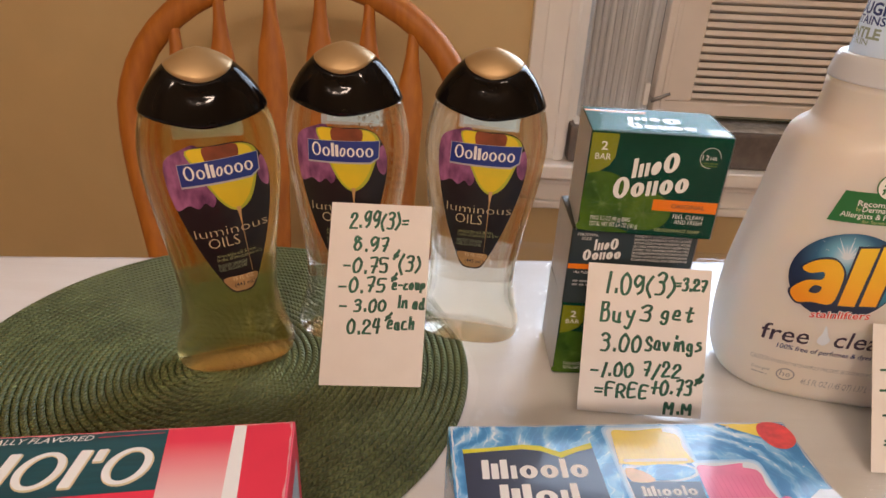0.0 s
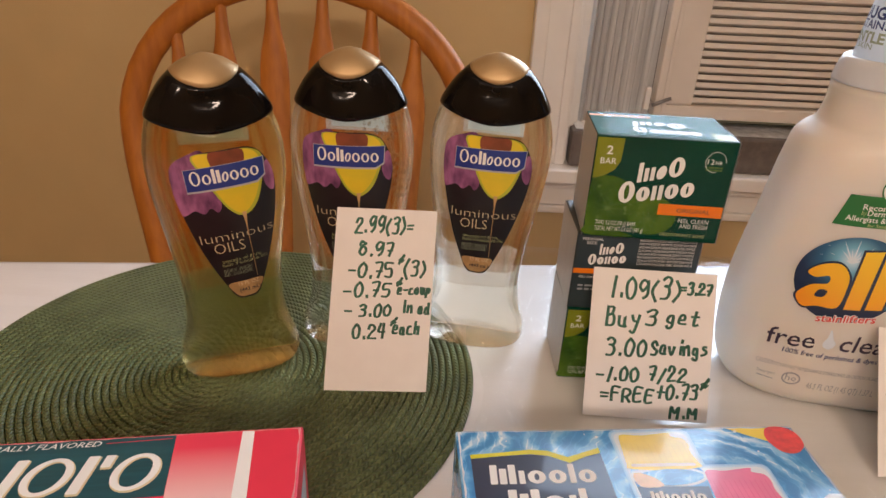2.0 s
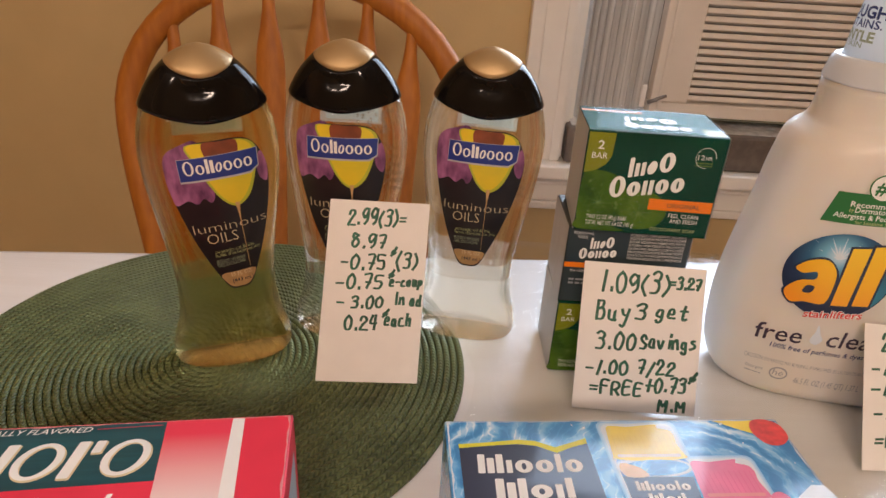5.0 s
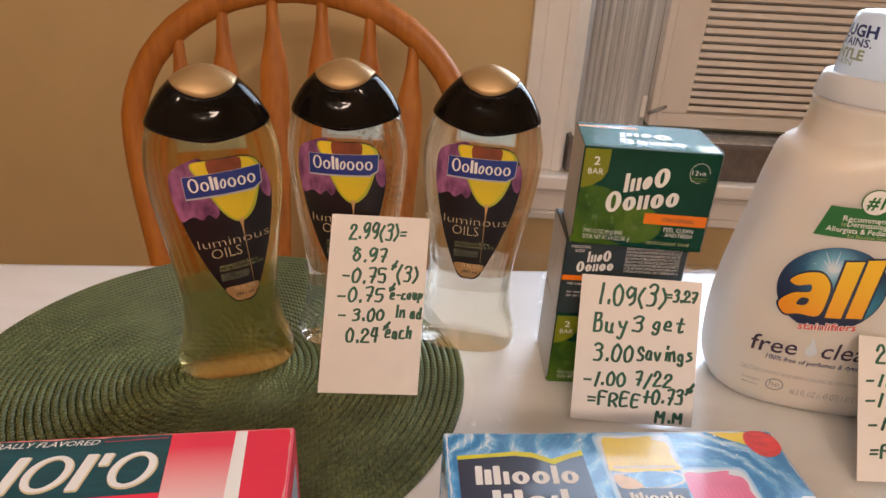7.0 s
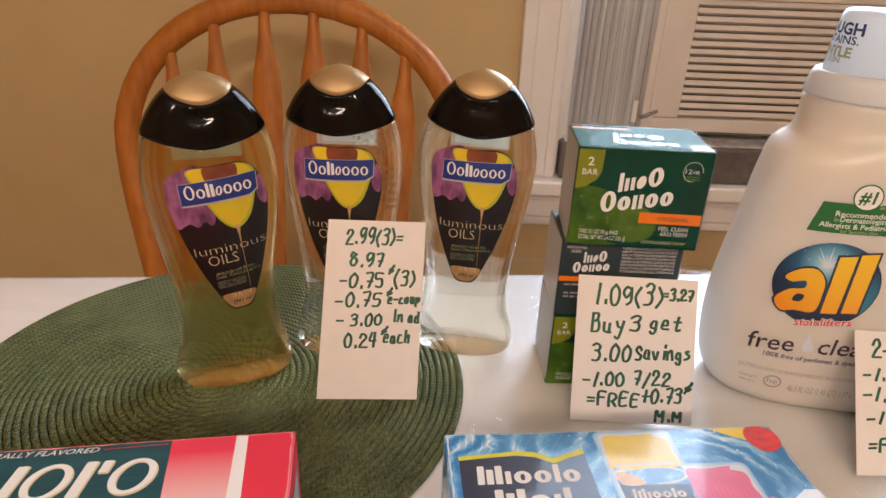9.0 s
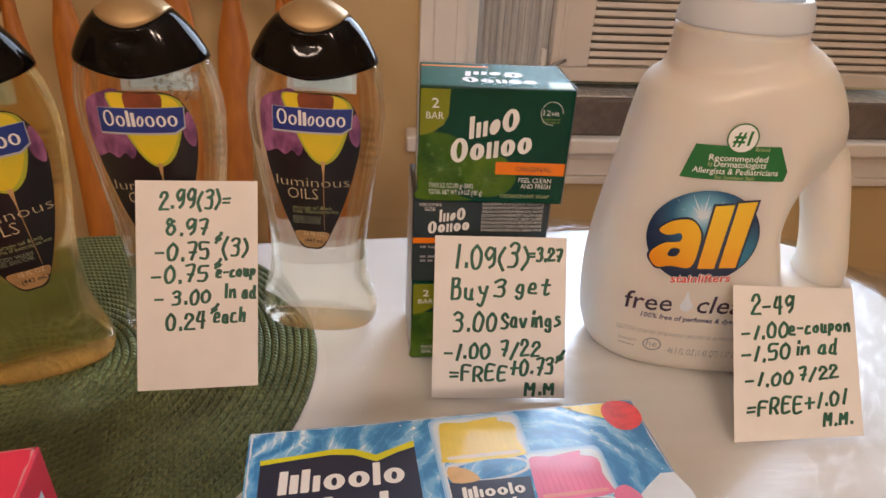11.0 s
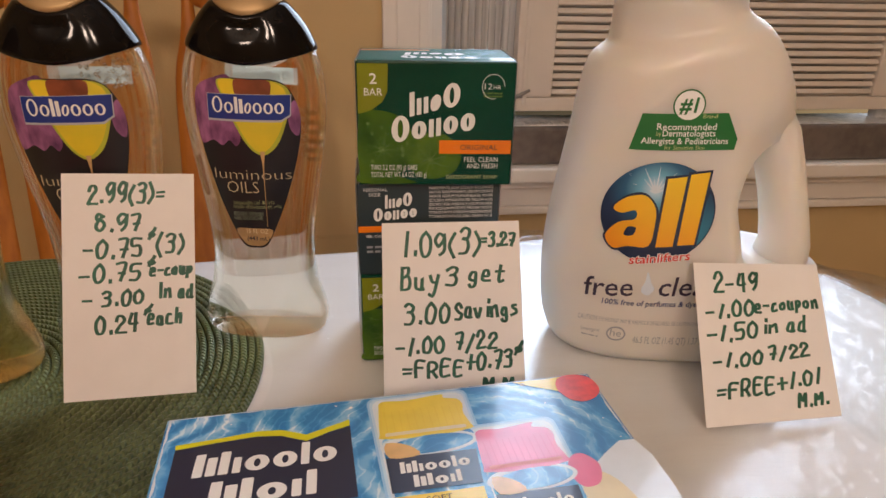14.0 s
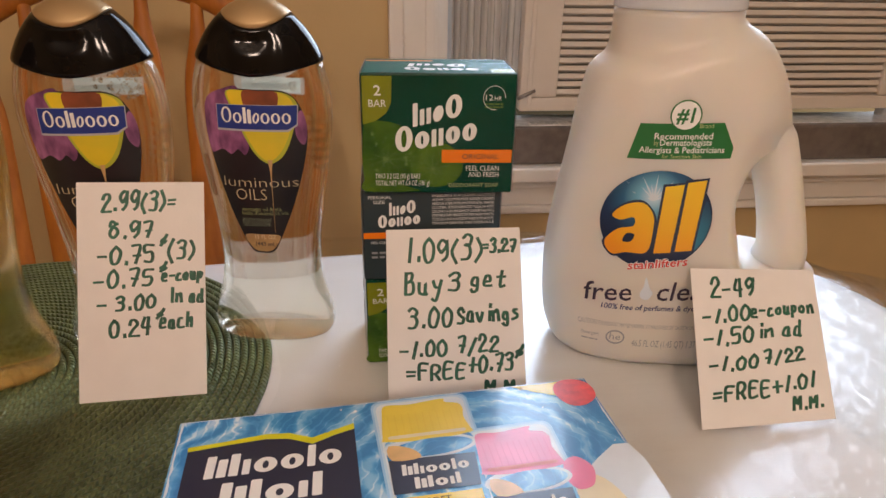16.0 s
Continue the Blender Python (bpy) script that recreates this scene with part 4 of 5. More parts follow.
    printed("fruit_print", smooth_closed([(-0.015, 0.1773), (0.0, 0.1778), (0.0175, 0.1773), (0.0242, 0.170), (0.0218, 0.155), (0.016, 0.142), (0.0083, 0.1352), (0.001, 0.140), (-0.006, 0.153), (-0.011, 0.166)], 4), on_label, M["yellow_fruit"], lb, 0.0009, 0.0042)
    printed("fruit_stone", smooth_closed([(-0.006, 0.1778), (0.004, 0.1783), (0.0150, 0.1775), (0.013, 0.166), (0.004, 0.160), (-0.004, 0.166)], 4), on_label, M["stone"], lb, 0.0011, 0.0042)
    printed("oil_drop", [(0.0070, 0.136), (0.0100, 0.136), (0.0090, 0.128), (0.00865, 0.118), (0.0086, 0.086), (0.0083, 0.086), (0.0082, 0.118), (0.0080, 0.128)], on_label, M["gold_ink"], lb, 0.0011, 0.01)
    printed("gold_foot", smooth_closed([(-0.0115, 0.0835), (0.0, 0.0845), (0.0115, 0.0835), (0.0065, 0.0738), (0.0, 0.0722), (-0.0065, 0.0738)], 4), on_label, M["gold_ink"], lb, 0.0006, 0.0042)
    printed("banner_edge", [(-0.0228, 0.1535), (0.0205, 0.1542), (0.0262, 0.1580), (0.0268, 0.1707), (-0.0226, 0.1695)], on_label, M["silver"], lb, 0.0012, 0.0042)
    printed("banner", [(-0.0225, 0.1548), (0.0203, 0.1555), (0.0256, 0.1588), (0.0263, 0.1704), (-0.0222, 0.1692)], on_label, M["banner"], lb, 0.0014, 0.0042)
    wordmark("Ooltsooo", (-0.0196, 0.1585), (0.0430, 0.0096), on_label, M["white_ink"], lb, 0.0017, 1.0, 0.0, 0.21)
    lettering("luminous", 0.0098, (-0.0222, 0.1170), on_label, M["cream_ink"], lb, 0.0007, 0.0470, False, 1.5, -0.00019)
    lettering("OILS", 0.0112, (-0.0150, 0.1083), on_label, M["cream_ink"], lb, 0.0007, 0.0198, False, 1.5, -0.00018)
    lettering("avocado oil & iris", 0.0040, (-0.0120, 0.1007), on_label, M["lime_ink"], lb, 0.0007, 0.0255, False, 2, -0.00006)
    lettering("huile d'avocat et iris", 0.0040, (-0.0122, 0.0978), on_label, M["lime_ink"], lb, 0.0007, 0.0297, False, 2, -0.00006)
    lettering("BODY WASH", 0.0038, (-0.0123, 0.0930), on_label, M["mint_ink"], lb, 0.0007, 0.0185, False, 2, -0.00005)
    lettering("GEL DOUCHE", 0.0038, (-0.0126, 0.0900), on_label, M["mint_ink"], lb, 0.0007, 0.0185, False, 2, -0.00005)
    lettering("15 FL OZ", 0.0042, (0.0018, 0.0813), on_label, M["cream_ink"], lb, 0.0010, 0.0138, True)
    lettering("(443 mL)", 0.0042, (0.0020, 0.0762), on_label, M["dark_ink"], lb, 0.0010, 0.0143, True, 0, 0.00005)
    back = printed("back_label", [(-0.0195, 0.1675), (0.0195, 0.1675), (0.0195, 0.1775), (-0.0195, 0.1775)], bottle_back, M["ghost"], b, 0.0003, 0.008, "back label seen through the bottle")
    wordmark("Ooltsooo", (-0.0160, 0.1697), (0.032, 0.0060), bottle_back, M["collar"], back, 0.0005)
    bars(6, (-0.0285, 0.150), 0.008, 0.0060, bottle_back, M["gold_ink"], b, 0.0004, "back_print", 0.3)
    return b


MAT_TOP = TABLE_Z + 0.0043
first_bottle = body_wash(pose(-0.1231, 0.4265, MAT_TOP, 0, -0.6, 21), "clear body wash bottle, black and gold cap, turned on the placemat", 0.0048, 4.6, 0.0052, "wash_amber_light")
second_bottle = body_wash(pose(-0.0420, 0.4680, MAT_TOP, 0, 0, -3), "clear body wash bottle, black and gold cap, behind a card")
third_bottle = body_wash(pose(0.0515, 0.4780, TABLE_Z + 0.0034, 0, 1.9, -7), "clear body wash bottle, black and gold cap, at the placemat's edge")

for bottle, seed in ((first_bottle, 21), (second_bottle, 22), (third_bottle, 23)):
    rnd = random.Random(seed)
    bub = bmesh.new()
    for n in range(26):
        z = rnd.uniform(0.03, 0.165)
        w = curve_at(HALF_W, z)
        u, deep = rnd.uniform(-0.85, 0.85) * w, rnd.uniform(0.001, 0.006)
        x, y, z = bottle_face(u, z, -deep)
        bmesh.ops.create_icosphere(bub, subdivisions=1, radius=rnd.uniform(0.0003, 0.0008), matrix=Matrix.Translation((x, y, z)))
    tagged(part("loose_bubbles", bub, M["foam"], bottle, "few tiny air bubbles in the wash", True), "", "", "", "stuff")

bubble_rnd = random.Random(5)
bub = bmesh.new()
for n in range(90):
    u, z = bubble_rnd.uniform(0.012, 0.039), bubble_rnd.uniform(0.172, 0.187)
    if abs(u) > curve_at(HALF_W, z) - 0.003:
        continue
    x, y, z = bottle_face(u, z, -0.0012)
    bmesh.ops.create_icosphere(bub, subdivisions=1, radius=bubble_rnd.uniform(0.0005, 0.0013), matrix=Matrix.Translation((x, y, z)))
tagged(part("foam_bubbles", bub, M["foam"], second_bottle, "small air bubbles at the shoulder", True), "", "", "", "stuff")

# ---------- soap cartons ----------
CW, CD, CHT = 0.0880, 0.058, 0.0655


def carton(name, m, w, d, h, material, label, category, group=""):
    t = thing(name, m, label, category, group)
    b = part("carton", box((-w / 2, 0, 0), (w / 2, d, h), 0.0012, 2), material, t)
    return t, b


def soap_front(u, v, lift):
    return (u, -lift, v)


def soap_top(u, v, lift):
    return (u, v, CHT + lift)


def soap_green(m, label, tall=CHT):
    m = m @ Matrix.Diagonal((1, 1, tall / CHT, 1))
    t, b = carton("soap_carton", m, CW, CD, CHT, M["box_green"], label, "soap box", "stacked soap boxes")
    h = CW / 2 - 0.0008
    pads = (smooth_closed([(-0.0428, 0.0375), (-0.033, 0.0405), (-0.021, 0.0375), (-0.0135, 0.029), (-0.0125, 0.018), (-0.018, 0.0085), (-0.029, 0.0045), (-0.0428, 0.006)], 5),
            smooth_closed([(-0.0165, 0.020), (-0.009, 0.0275), (0.003, 0.0285), (0.012, 0.0225), (0.0145, 0.014), (0.009, 0.0062), (-0.003, 0.0035), (-0.0135, 0.008)], 5),
            smooth_closed([(-0.0428, 0.0012), (-0.0428, 0.0075), (-0.034, 0.0055), (-0.027, 0.0085), (-0.018, 0.0040), (-0.012, 0.0012)], 5))
    for k, (pad, ink, heart) in enumerate(zip(pads, ("leaf", "leaf_front", "leaf"), ((-0.030, 0.0195), (-0.003, 0.0140), (-0.03, 0.001)))):
        printed("leaf_print", pad, soap_front, M[ink], b, 0.00016 + 0.00003 * k, 0)
        for n in range(9 if k < 2 else 0):
            a = radians(40 * n + 13 * k)
            tip = (heart[0] + 0.0115 * math.cos(a), heart[1] + 0.0105 * math.sin(a))
            if tip[0] > -0.042:
                printed("leaf_vein", [(heart[0] - 0.00025 * math.sin(a), heart[1] + 0.00025 * math.cos(a)), (heart[0] + 0.00025 * math.sin(a), heart[1] - 0.00025 * math.cos(a)), tip], soap_front, M["leaf_vein"], b, 0.0003, 0)
    drop_rnd = random.Random(11)
    for k in range(26):
        u, v, r = drop_rnd.uniform(-0.040, 0.006), drop_rnd.uniform(0.003, 0.034), drop_rnd.uniform(0.0004, 0.0011)
        printed("water_drop", ellipse(u, v, r, r * 0.85, 10), soap_front, M["leaf_vein"], b, 0.00035, 0)
    printed("lime_corner", [(-h, 0.0640), (-0.0265, 0.0640), (-0.0270, 0.0500), (-0.0300, 0.0445), (-0.0360, 0.0405), (-h, 0.0385)], soap_front, M["lime_patch"], b, 0.0004, 0)
    lettering("2", 0.0075, (-0.0347, 0.0540), soap_front, M["white_ink"], b, 0.0006, 0.0040, True, 0, 0.0001)
    lettering("BAR", 0.0055, (-0.0347, 0.0480), soap_front, M["white_ink"], b, 0.0006, 0.0100, True)
    wordmark("liisO", (-0.0148, 0.0372), (0.0300, 0.0122), soap_front, M["white_ink"], b, 0.0006, 12, 0.21, 0.36)
    wordmark("Ooiioo", (-0.0250, 0.0230), (0.0490, 0.0138), soap_front, M["white_ink"], b, 0.0006, 9, 0.16, 0.34)
    printed("orange_band", [(0.0020, 0.0175), (h, 0.0175), (h, 0.0248), (0.0020, 0.0248)], soap_front, M["orange"], b, 0.0006, 0)
    lettering("ORIGINAL", 0.0042, (0.0140, 0.0196), soap_front, M["dark_ink"], b, 0.0008, 0.0215)
    lettering("FEEL CLEAN", 0.0040, (0.0165, 0.0130), soap_front, M["white_ink"], b, 0.0006, 0.0195)
    lettering("AND FRESH", 0.0040, (0.0180, 0.0094), soap_front, M["white_ink"], b, 0.0006, 0.0180)
    lettering("DEODORANT SOAP", 0.0030, (0.0065, 0.0036), soap_front, M["lime_ink"], b, 0.0006, 0.0295)
    lettering("TWO 3.2 OZ (90 g) BARS", 0.0042, (-0.0370, 0.0085), soap_front, M["white_ink"], b, 0.0006, 0.0265)
    lettering("TOTAL NET WT 6.4 OZ (181 g)", 0.0042, (-0.0370, 0.0045), soap_front, M["white_ink"], b, 0.0006, 0.0320)
    dial = [ellipse(0.0315, 0.0530, r, r, 28) for r in (0.0064, 0.0061)]
    vv = [soap_front(x, y, 0.0006) for ring in dial for x, y in ring]
    raw("dial_print", vv, [(i, (i + 1) % 28, 28 + (i + 1) % 28, 28 + i) for i in range(22)], M["white_ink"], b)
    lettering("12", 0.0044, (0.0266, 0.0516), soap_front, M["white_ink"], b, 0.0008, 0.0042)
    lettering("HR", 0.0032, (0.0316, 0.0516), soap_front, M["white_ink"], b, 0.0008, 0.0042)
    bars(2, (0.0262, 0.0492), 0.0105, 0.0016, soap_front, M["leaf_vein"], b, 0.0006)
    printed("teal_panel", [(-h, 0.002), (h, 0.002), (h, CD - 0.002), (-h, CD - 0.002)], soap_top, M["teal_top"], b, 0.0002, 0)
    printed("orange_band", [(-h, 0.046), (-0.002, 0.046), (-0.002, 0.050), (-h, 0.050)], soap_top, M["orange"], b, 0.0004, 0)
    printed("lime_corner", [(0.030, 0.002), (h, 0.002), (h, 0.016), (0.030, 0.016)], soap_top, M["lime_patch"], b, 0.0004, 0)
    wordmark("Osiil", (0.018, 0.024), (0.036, 0.012), lambda u, v, l: soap_top(0.018 - (u - 0.018), 0.03 - (v - 0.03) * 1.0, l), M["white_ink"], b, 0.0004, 0, 0.1, 0.38)
    wordmark("ooiioO", (-0.024, 0.022), (0.044, 0.012), lambda u, v, l: soap_top(-u, v - 0.012, l), M["white_ink"], b, 0.0004, 0, 0.1, 0.38)
    wrap = box((-CW / 2 - 0.0014, -0.0014, -0.0001), (CW / 2 + 0.0014, CD + 0.0014, CHT + 0.0012), 0.0018, 2)
    bmesh.ops.subdivide_edges(wrap, edges=[e for e in wrap.edges if e.calc_length() > 0.03], cuts=7, use_grid_fill=True)
    for q in wrap.verts:
        q.co += Vector((noise.noise(q.co * 160), noise.noise(q.co * 160 + Vector((9, 2, 5))), 0)) * 0.0008
    part("shrink_wrap", wrap, M["shrink"], t, "thin clear wrap", True)
    wrap_ends(t, CW / 2 + 0.0017, CHT)
    return t


def wrap_ends(t, x, h):
    """Gathered film over the two ends of a wrapped carton."""
    for side in (-1, 1):
        verts, faces = [], []
        n, k = 16, 14
        for j in range(k + 1):
            for i in range(n + 1):
                y, z = CD * i / n, h * j / k
                p = Vector((y * 60, z * 75, side * 3.0 + h * 20))
                fold = abs(noise.noise(p)) * 0.0016 + abs(noise.noise(p * 2.3)) * 0.0008
                rim = min(1.0, 8 * min(i, n - i) / n, 8 * min(j, k - j) / k)
                verts.append((side * (x - 0.0014 + fold * rim), y, z))
        for j in range(k):
            for i in range(n):
                a = j * (n + 1) + i
                faces.append((a, a + 1, a + n + 2, a + n + 1))
        raw("wrap_end", verts, faces, M["wrap_end"], t, "gathered clear film, whitened to imitate its sheen", True)


def soap_dark(m, label):
    t, b = carton("soap_carton", m, CW - 0.002, CD, 0.0600, M["box_dark"], label, "soap box", "stacked soap boxes")
    h = CW / 2 - 0.0013
    lettering("PERSONAL", 0.0030, (-0.0390, 0.0545), soap_front, M["white_ink"], b, 0.0004, 0.0140)
    lettering("SIZE", 0.0030, (-0.0360, 0.0515), soap_front, M["white_ink"], b, 0.0004, 0.0070)
    wordmark("liisO", (-0.0265, 0.0435), (0.0170, 0.0085), soap_front, M["white_ink"], b, 0.0004, 6, 0.12, 0.38)
    wordmark("Ooiioo", (-0.0335, 0.0352), (0.0270, 0.0085), soap_front, M["white_ink"], b, 0.0004, 6, 0.12, 0.38)
    for n, words in enumerate(("INGREDIENTS: SOAP (SODIUM TALLOWATE", "AND/OR SODIUM PALMATE, SODIUM COCOATE", "AND/OR SODIUM PALM KERNELATE), WATER,", "GLYCERIN, HYDROGENATED TALLOW ACID,",
                               "COCONUT ACID, FRAGRANCE, SODIUM CHLORIDE,", "PENTASODIUM PENTETATE, PENTAERYTHRITYL", "TETRA-DI-T-BUTYL HYDROXYHYDROCINNAMATE,", "TITANIUM DIOXIDE, D&C GREEN NO.8")):
        lettering(words, 0.0026, (0.0000, 0.0552 - 0.0026 * n), soap_front, M["white_ink"], b, 0.0004, 0.0390)
    printed("orange_band", [(-h, 0.0285), (-0.010, 0.0285), (-0.010, 0.0325), (-h, 0.0325)], soap_front, M["orange"], b, 0.0004, 0)
    lettering("FEEL CLEAN", 0.0024, (-0.0380, 0.0250), soap_front, M["white_ink"], b, 0.0004, 0.0120)
    bars(2, (-0.0380, 0.0180), 0.016, 0.0030, soap_front, M["grey_ink"], b, 0.0004, "small_print", 0.3)
    wrap_ends(t, CW / 2 + 0.0008, 0.0600)
    return t


LOW, MID, HIGH = TABLE_Z + 0.0012, TABLE_Z + 0.0645, TABLE_Z + 0.1248
soap_green(pose(0.1622, 0.4275, LOW, 0, 0, 1.0), "green two-bar soap carton, lowest of a stack of three", 0.0625)
soap_dark(pose(0.1607, 0.4268, MID, 0, 0, 0.0), "dark slate soap carton showing its back print, mid stack")
soap_green(pose(0.1634, 0.4195, HIGH, 0, 0, -3.2), "green two-bar soap carton with shiny wrap, topmost in the stack", 0.0700)

# ---------- laundry jug ----------
JUG_L = [(0.0, -0.062), (0.006, -0.069), (0.018, -0.0742), (0.042, -0.0770), (0.064, -0.0774), (0.086, -0.0760), (0.106, -0.0733), (0.126, -0.0700), (0.146, -0.0668), (0.164, -0.0645), (0.182, -0.0612), (0.190, -0.0592), (0.196, -0.0552), (0.2005, -0.0503), (0.206, -0.0487), (0.2265, -0.0478)]
JUG_R = [(0.0, 0.092), (0.006, 0.100), (0.018, 0.105), (0.047, 0.105), (0.070, 0.1015), (0.091, 0.097), (0.111, 0.0875), (0.130, 0.0800), (0.149, 0.0738), (0.167, 0.0664), (0.185, 0.0580), (0.200, 0.0500), (0.209, 0.0442), (0.2155, 0.0372), (0.2195, 0.0300), (0.2225, 0.0272), (0.2265, 0.0268)]
JUG_D = [(0.0, 0.038), (0.006, 0.043), (0.02, 0.0465), (0.06, 0.0485), (0.15, 0.0475), (0.185, 0.0462), (0.199, 0.0446), (0.2045, 0.0405), (0.2085, 0.0373), (0.2265, 0.0368)]


def jug_inner(z):
    """The body's right edge, drawn in where the handle's opening is."""
    r = curve_at(JUG_R, z)
    if 0.065 < z < 0.147:
        hole = curve_at([(0.065, 0.0640), (0.068, 0.0535), (0.074, 0.0480), (0.086, 0.0445), (0.110, 0.0378), (0.122, 0.0388), (0.131, 0.0422), (0.138, 0.0482), (0.1435, 0.0570), (0.147, 0.0700)], z)
        return min(r, hole)
    return r


def jug_y(u, z):
    l, r = curve_at(JUG_L, z), curve_at(JUG_R, z)
    c, w = (l + r) / 2, (r - l) / 2
    k = min(1.0, max(0.0, (z - 0.195) / 0.02))
    p = 2.7 * (1 - k) + 2.0 * k
    f = min(1.0, max(0.0, (z - 0.165) / 0.035)) * min(1.0, max(0.0, (0.2265 - z) / 0.006))
    grip = min(1.0, max(0.0, (u - 0.018) / 0.045)) * math.exp(-((z - 0.142) / 0.030) ** 2)
    return curve_at(JUG_D, z - 0.25 * (u + 0.012) * f) * (1 - 0.55 * grip * grip * (3 - 2 * grip)) * max(0.0, 1 - min(1.0, abs(u - c) / w) ** p) ** (1 / p)


def jug_face(u, v, lift):
    return (u, -jug_y(u, v) - lift, v)


jug = thing("laundry_jug", pose(0.320, 0.4455, TABLE_Z + 0.0016, 0, 0, -8), "white plastic laundry detergent jug with looped handle", "detergent jug")
rings = []
zs = [0, 0.002, 0.005, 0.010, 0.018, 0.03, 0.042, 0.052, 0.060, 0.0645, 0.0655, 0.0665, 0.068, 0.070, 0.074, 0.082, 0.09, 0.1, 0.11, 0.118, 0.125, 0.13, 0.134, 0.1375, 0.140, 0.1425, 0.1445, 0.146, 0.1468, 0.1475, 0.149, 0.152, 0.156, 0.161, 0.166, 0.176, 0.185, 0.191, 0.196, 0.2, 0.203, 0.206, 0.209, 0.212, 0.215, 0.219, 0.2225, 0.2265]
N = 44
for z in zs:
    l, r = curve_at(JUG_L, z), jug_inner(z)
    full = curve_at(JUG_R, z)
    ring = []
    for k in range(2 * N):
        q = k / N if k < N else 2 - k / N
        u = l + (r - l) * (0.5 - 0.5 * math.cos(math.pi * q))
        y = jug_y(u, z)
        if r < full - 1e-4:
            e = max(0.0, (u - (r - 0.016)) / 0.016)
            y = min(y, curve_at(JUG_D, z)) * math.sqrt(max(0.0, 1 - e * e))
        ring.append((u, -y if k < N else y, z))
    rings.append(ring)
v, f = loft(rings)
jug_body = raw("body", v, f, M["jug"], jug, "", True)
pts = [(0.036, 0.186), (0.050, 0.166), (0.0615, 0.147), (0.0690, 0.129), (0.0752, 0.110), (0.0808, 0.09), (0.0845, 0.074), (0.0838, 0.060), (0.076, 0.046), (0.062, 0.036)]
rad = [0.010, 0.0140, 0.0150, 0.0142, 0.0140, 0.0144, 0.0152, 0.0170, 0.0175, 0.013]
rings = []
for i, (x, z) in enumerate(pts):
    a, b = pts[max(0, i - 1)], pts[min(len(pts) - 1, i + 1)]
    d = Vector((b[0] - a[0], 0, b[1] - a[1])).normalized()
    side = Vector((-d.z, 0, d.x))
    rings.append([Vector((x, 0, z)) + side * rad[i] * math.cos(t) + Vector((0, 1, 0)) * rad[i] * 1.3 * math.sin(t) for t in (2 * math.pi * k / 20 for k in range(20))])
v, f = loft(rings)
raw("handle", v, f, M["jug"], jug, "moulded loop handle", True)


def turned(profile, cx, n=48):
    v, f = loft([[(cx + r * math.cos(t), r * math.sin(t), z) for t in (2 * math.pi * k / n for k in range(n))] for z, r in profile])
    return v, f


NECK = -0.0105
v, f = turned(((0.2268, 0.036), (0.2273, 0.0378), (0.229, 0.0380), (0.2392, 0.0360), (0.2424, 0.0345), (0.2432, 0.0330), (0.2424, 0.0312)), NECK)
raw("collar", v, f, M["collar"], jug, "milky translucent collar", True)
v, f = turned(((0.2420, 0.0292), (0.2428, 0.0299), (0.255, 0.0290), (0.269, 0.0277), (0.2765, 0.0268), (0.2795, 0.0254), (0.2805, 0.0228)), NECK)
cap = raw("cap", v, f, M["capmilk"], jug, "pale blue translucent measuring cap", True)


def cap_face(u, v, lift):
    r = curve_at([(0.243, 0.0299), (0.255, 0.0290), (0.269, 0.0277), (0.2765, 0.0268)], v) + lift
    a = u / r
    return (NECK + r * math.sin(a), -r * math.cos(a), v)


lettering("TOUGH", 0.0097, (-0.0632, 0.2660), cap_face, M["navy_ink"], cap, 0.0003, 0.0400, False, 0, 0.0003)
lettering("ON STAINS.", 0.0068, (-0.0700, 0.2603), cap_face, M["navy_ink"], cap, 0.0003, 0.0450, False, 0, 0.0001)
lettering("GENTLE", 0.0083, (-0.0640, 0.2525), cap_face, M["mint_ink"], cap, 0.0003, 0.0360, False, 0, 0.0003)
lettering("ON SKIN", 0.0050, (-0.0630, 0.2485), cap_face, M["mint_ink"], cap, 0.0003, 0.0280)

printed("green_badge", [(-0.0405, 0.1458), (0.0175, 0.1482), (0.0182, 0.1545), (0.0108, 0.1688), (-0.0356, 0.1668)], jug_face, M["badge_green"], jug_body, 0.0003, 0.004, "green trapezoid badge")
printed("number_ring", ellipse(-0.0115, 0.1724, 0.0088, 0.0088), jug_face, M["badge_green"], jug_body, 0.0005, 0.006)
printed("number_disc", ellipse(-0.0115, 0.1724, 0.0080, 0.0080), jug_face, M["white_ink"], jug_body, 0.0007, 0.006)
lettering("#1", 0.0115, (-0.0115, 0.1686), jug_face, M["badge_green"], jug_body, 0.0010, 0.0105, True, 2, 0.0003, 0.15)
lettering("Brand", 0.0034, (-0.0030, 0.1655), jug_face, M["lime_ink"], jug_body, 0.0007, 0.0078, False, 2)
lettering("Recommended", 0.0052, (-0.0109, 0.1588), jug_face, M["white_ink"], jug_body, 0.0007, 0.0325, True, 2, 0.00005)
lettering("by", 0.0038, (-0.0270, 0.1548), jug_face, M["lime_ink"], jug_body, 0.0007, 0.0026, False, 2)
lettering("Dermatologists", 0.0052, (-0.0092, 0.1552), jug_face, M["white_ink"], jug_body, 0.0007, 0.0290, True, 2, 0.00005)
lettering("Allergists & Pediatricians", 0.0050, (-0.0107, 0.1508), jug_face, M["white_ink"], jug_body, 0.0007, 0.0478, True, 2, 0.00005)
lettering("for Sensitive Skin", 0.0034, (-0.0106, 0.1476), jug_face, M["lime_ink"], jug_body, 0.0007, 0.0222, True, 2)
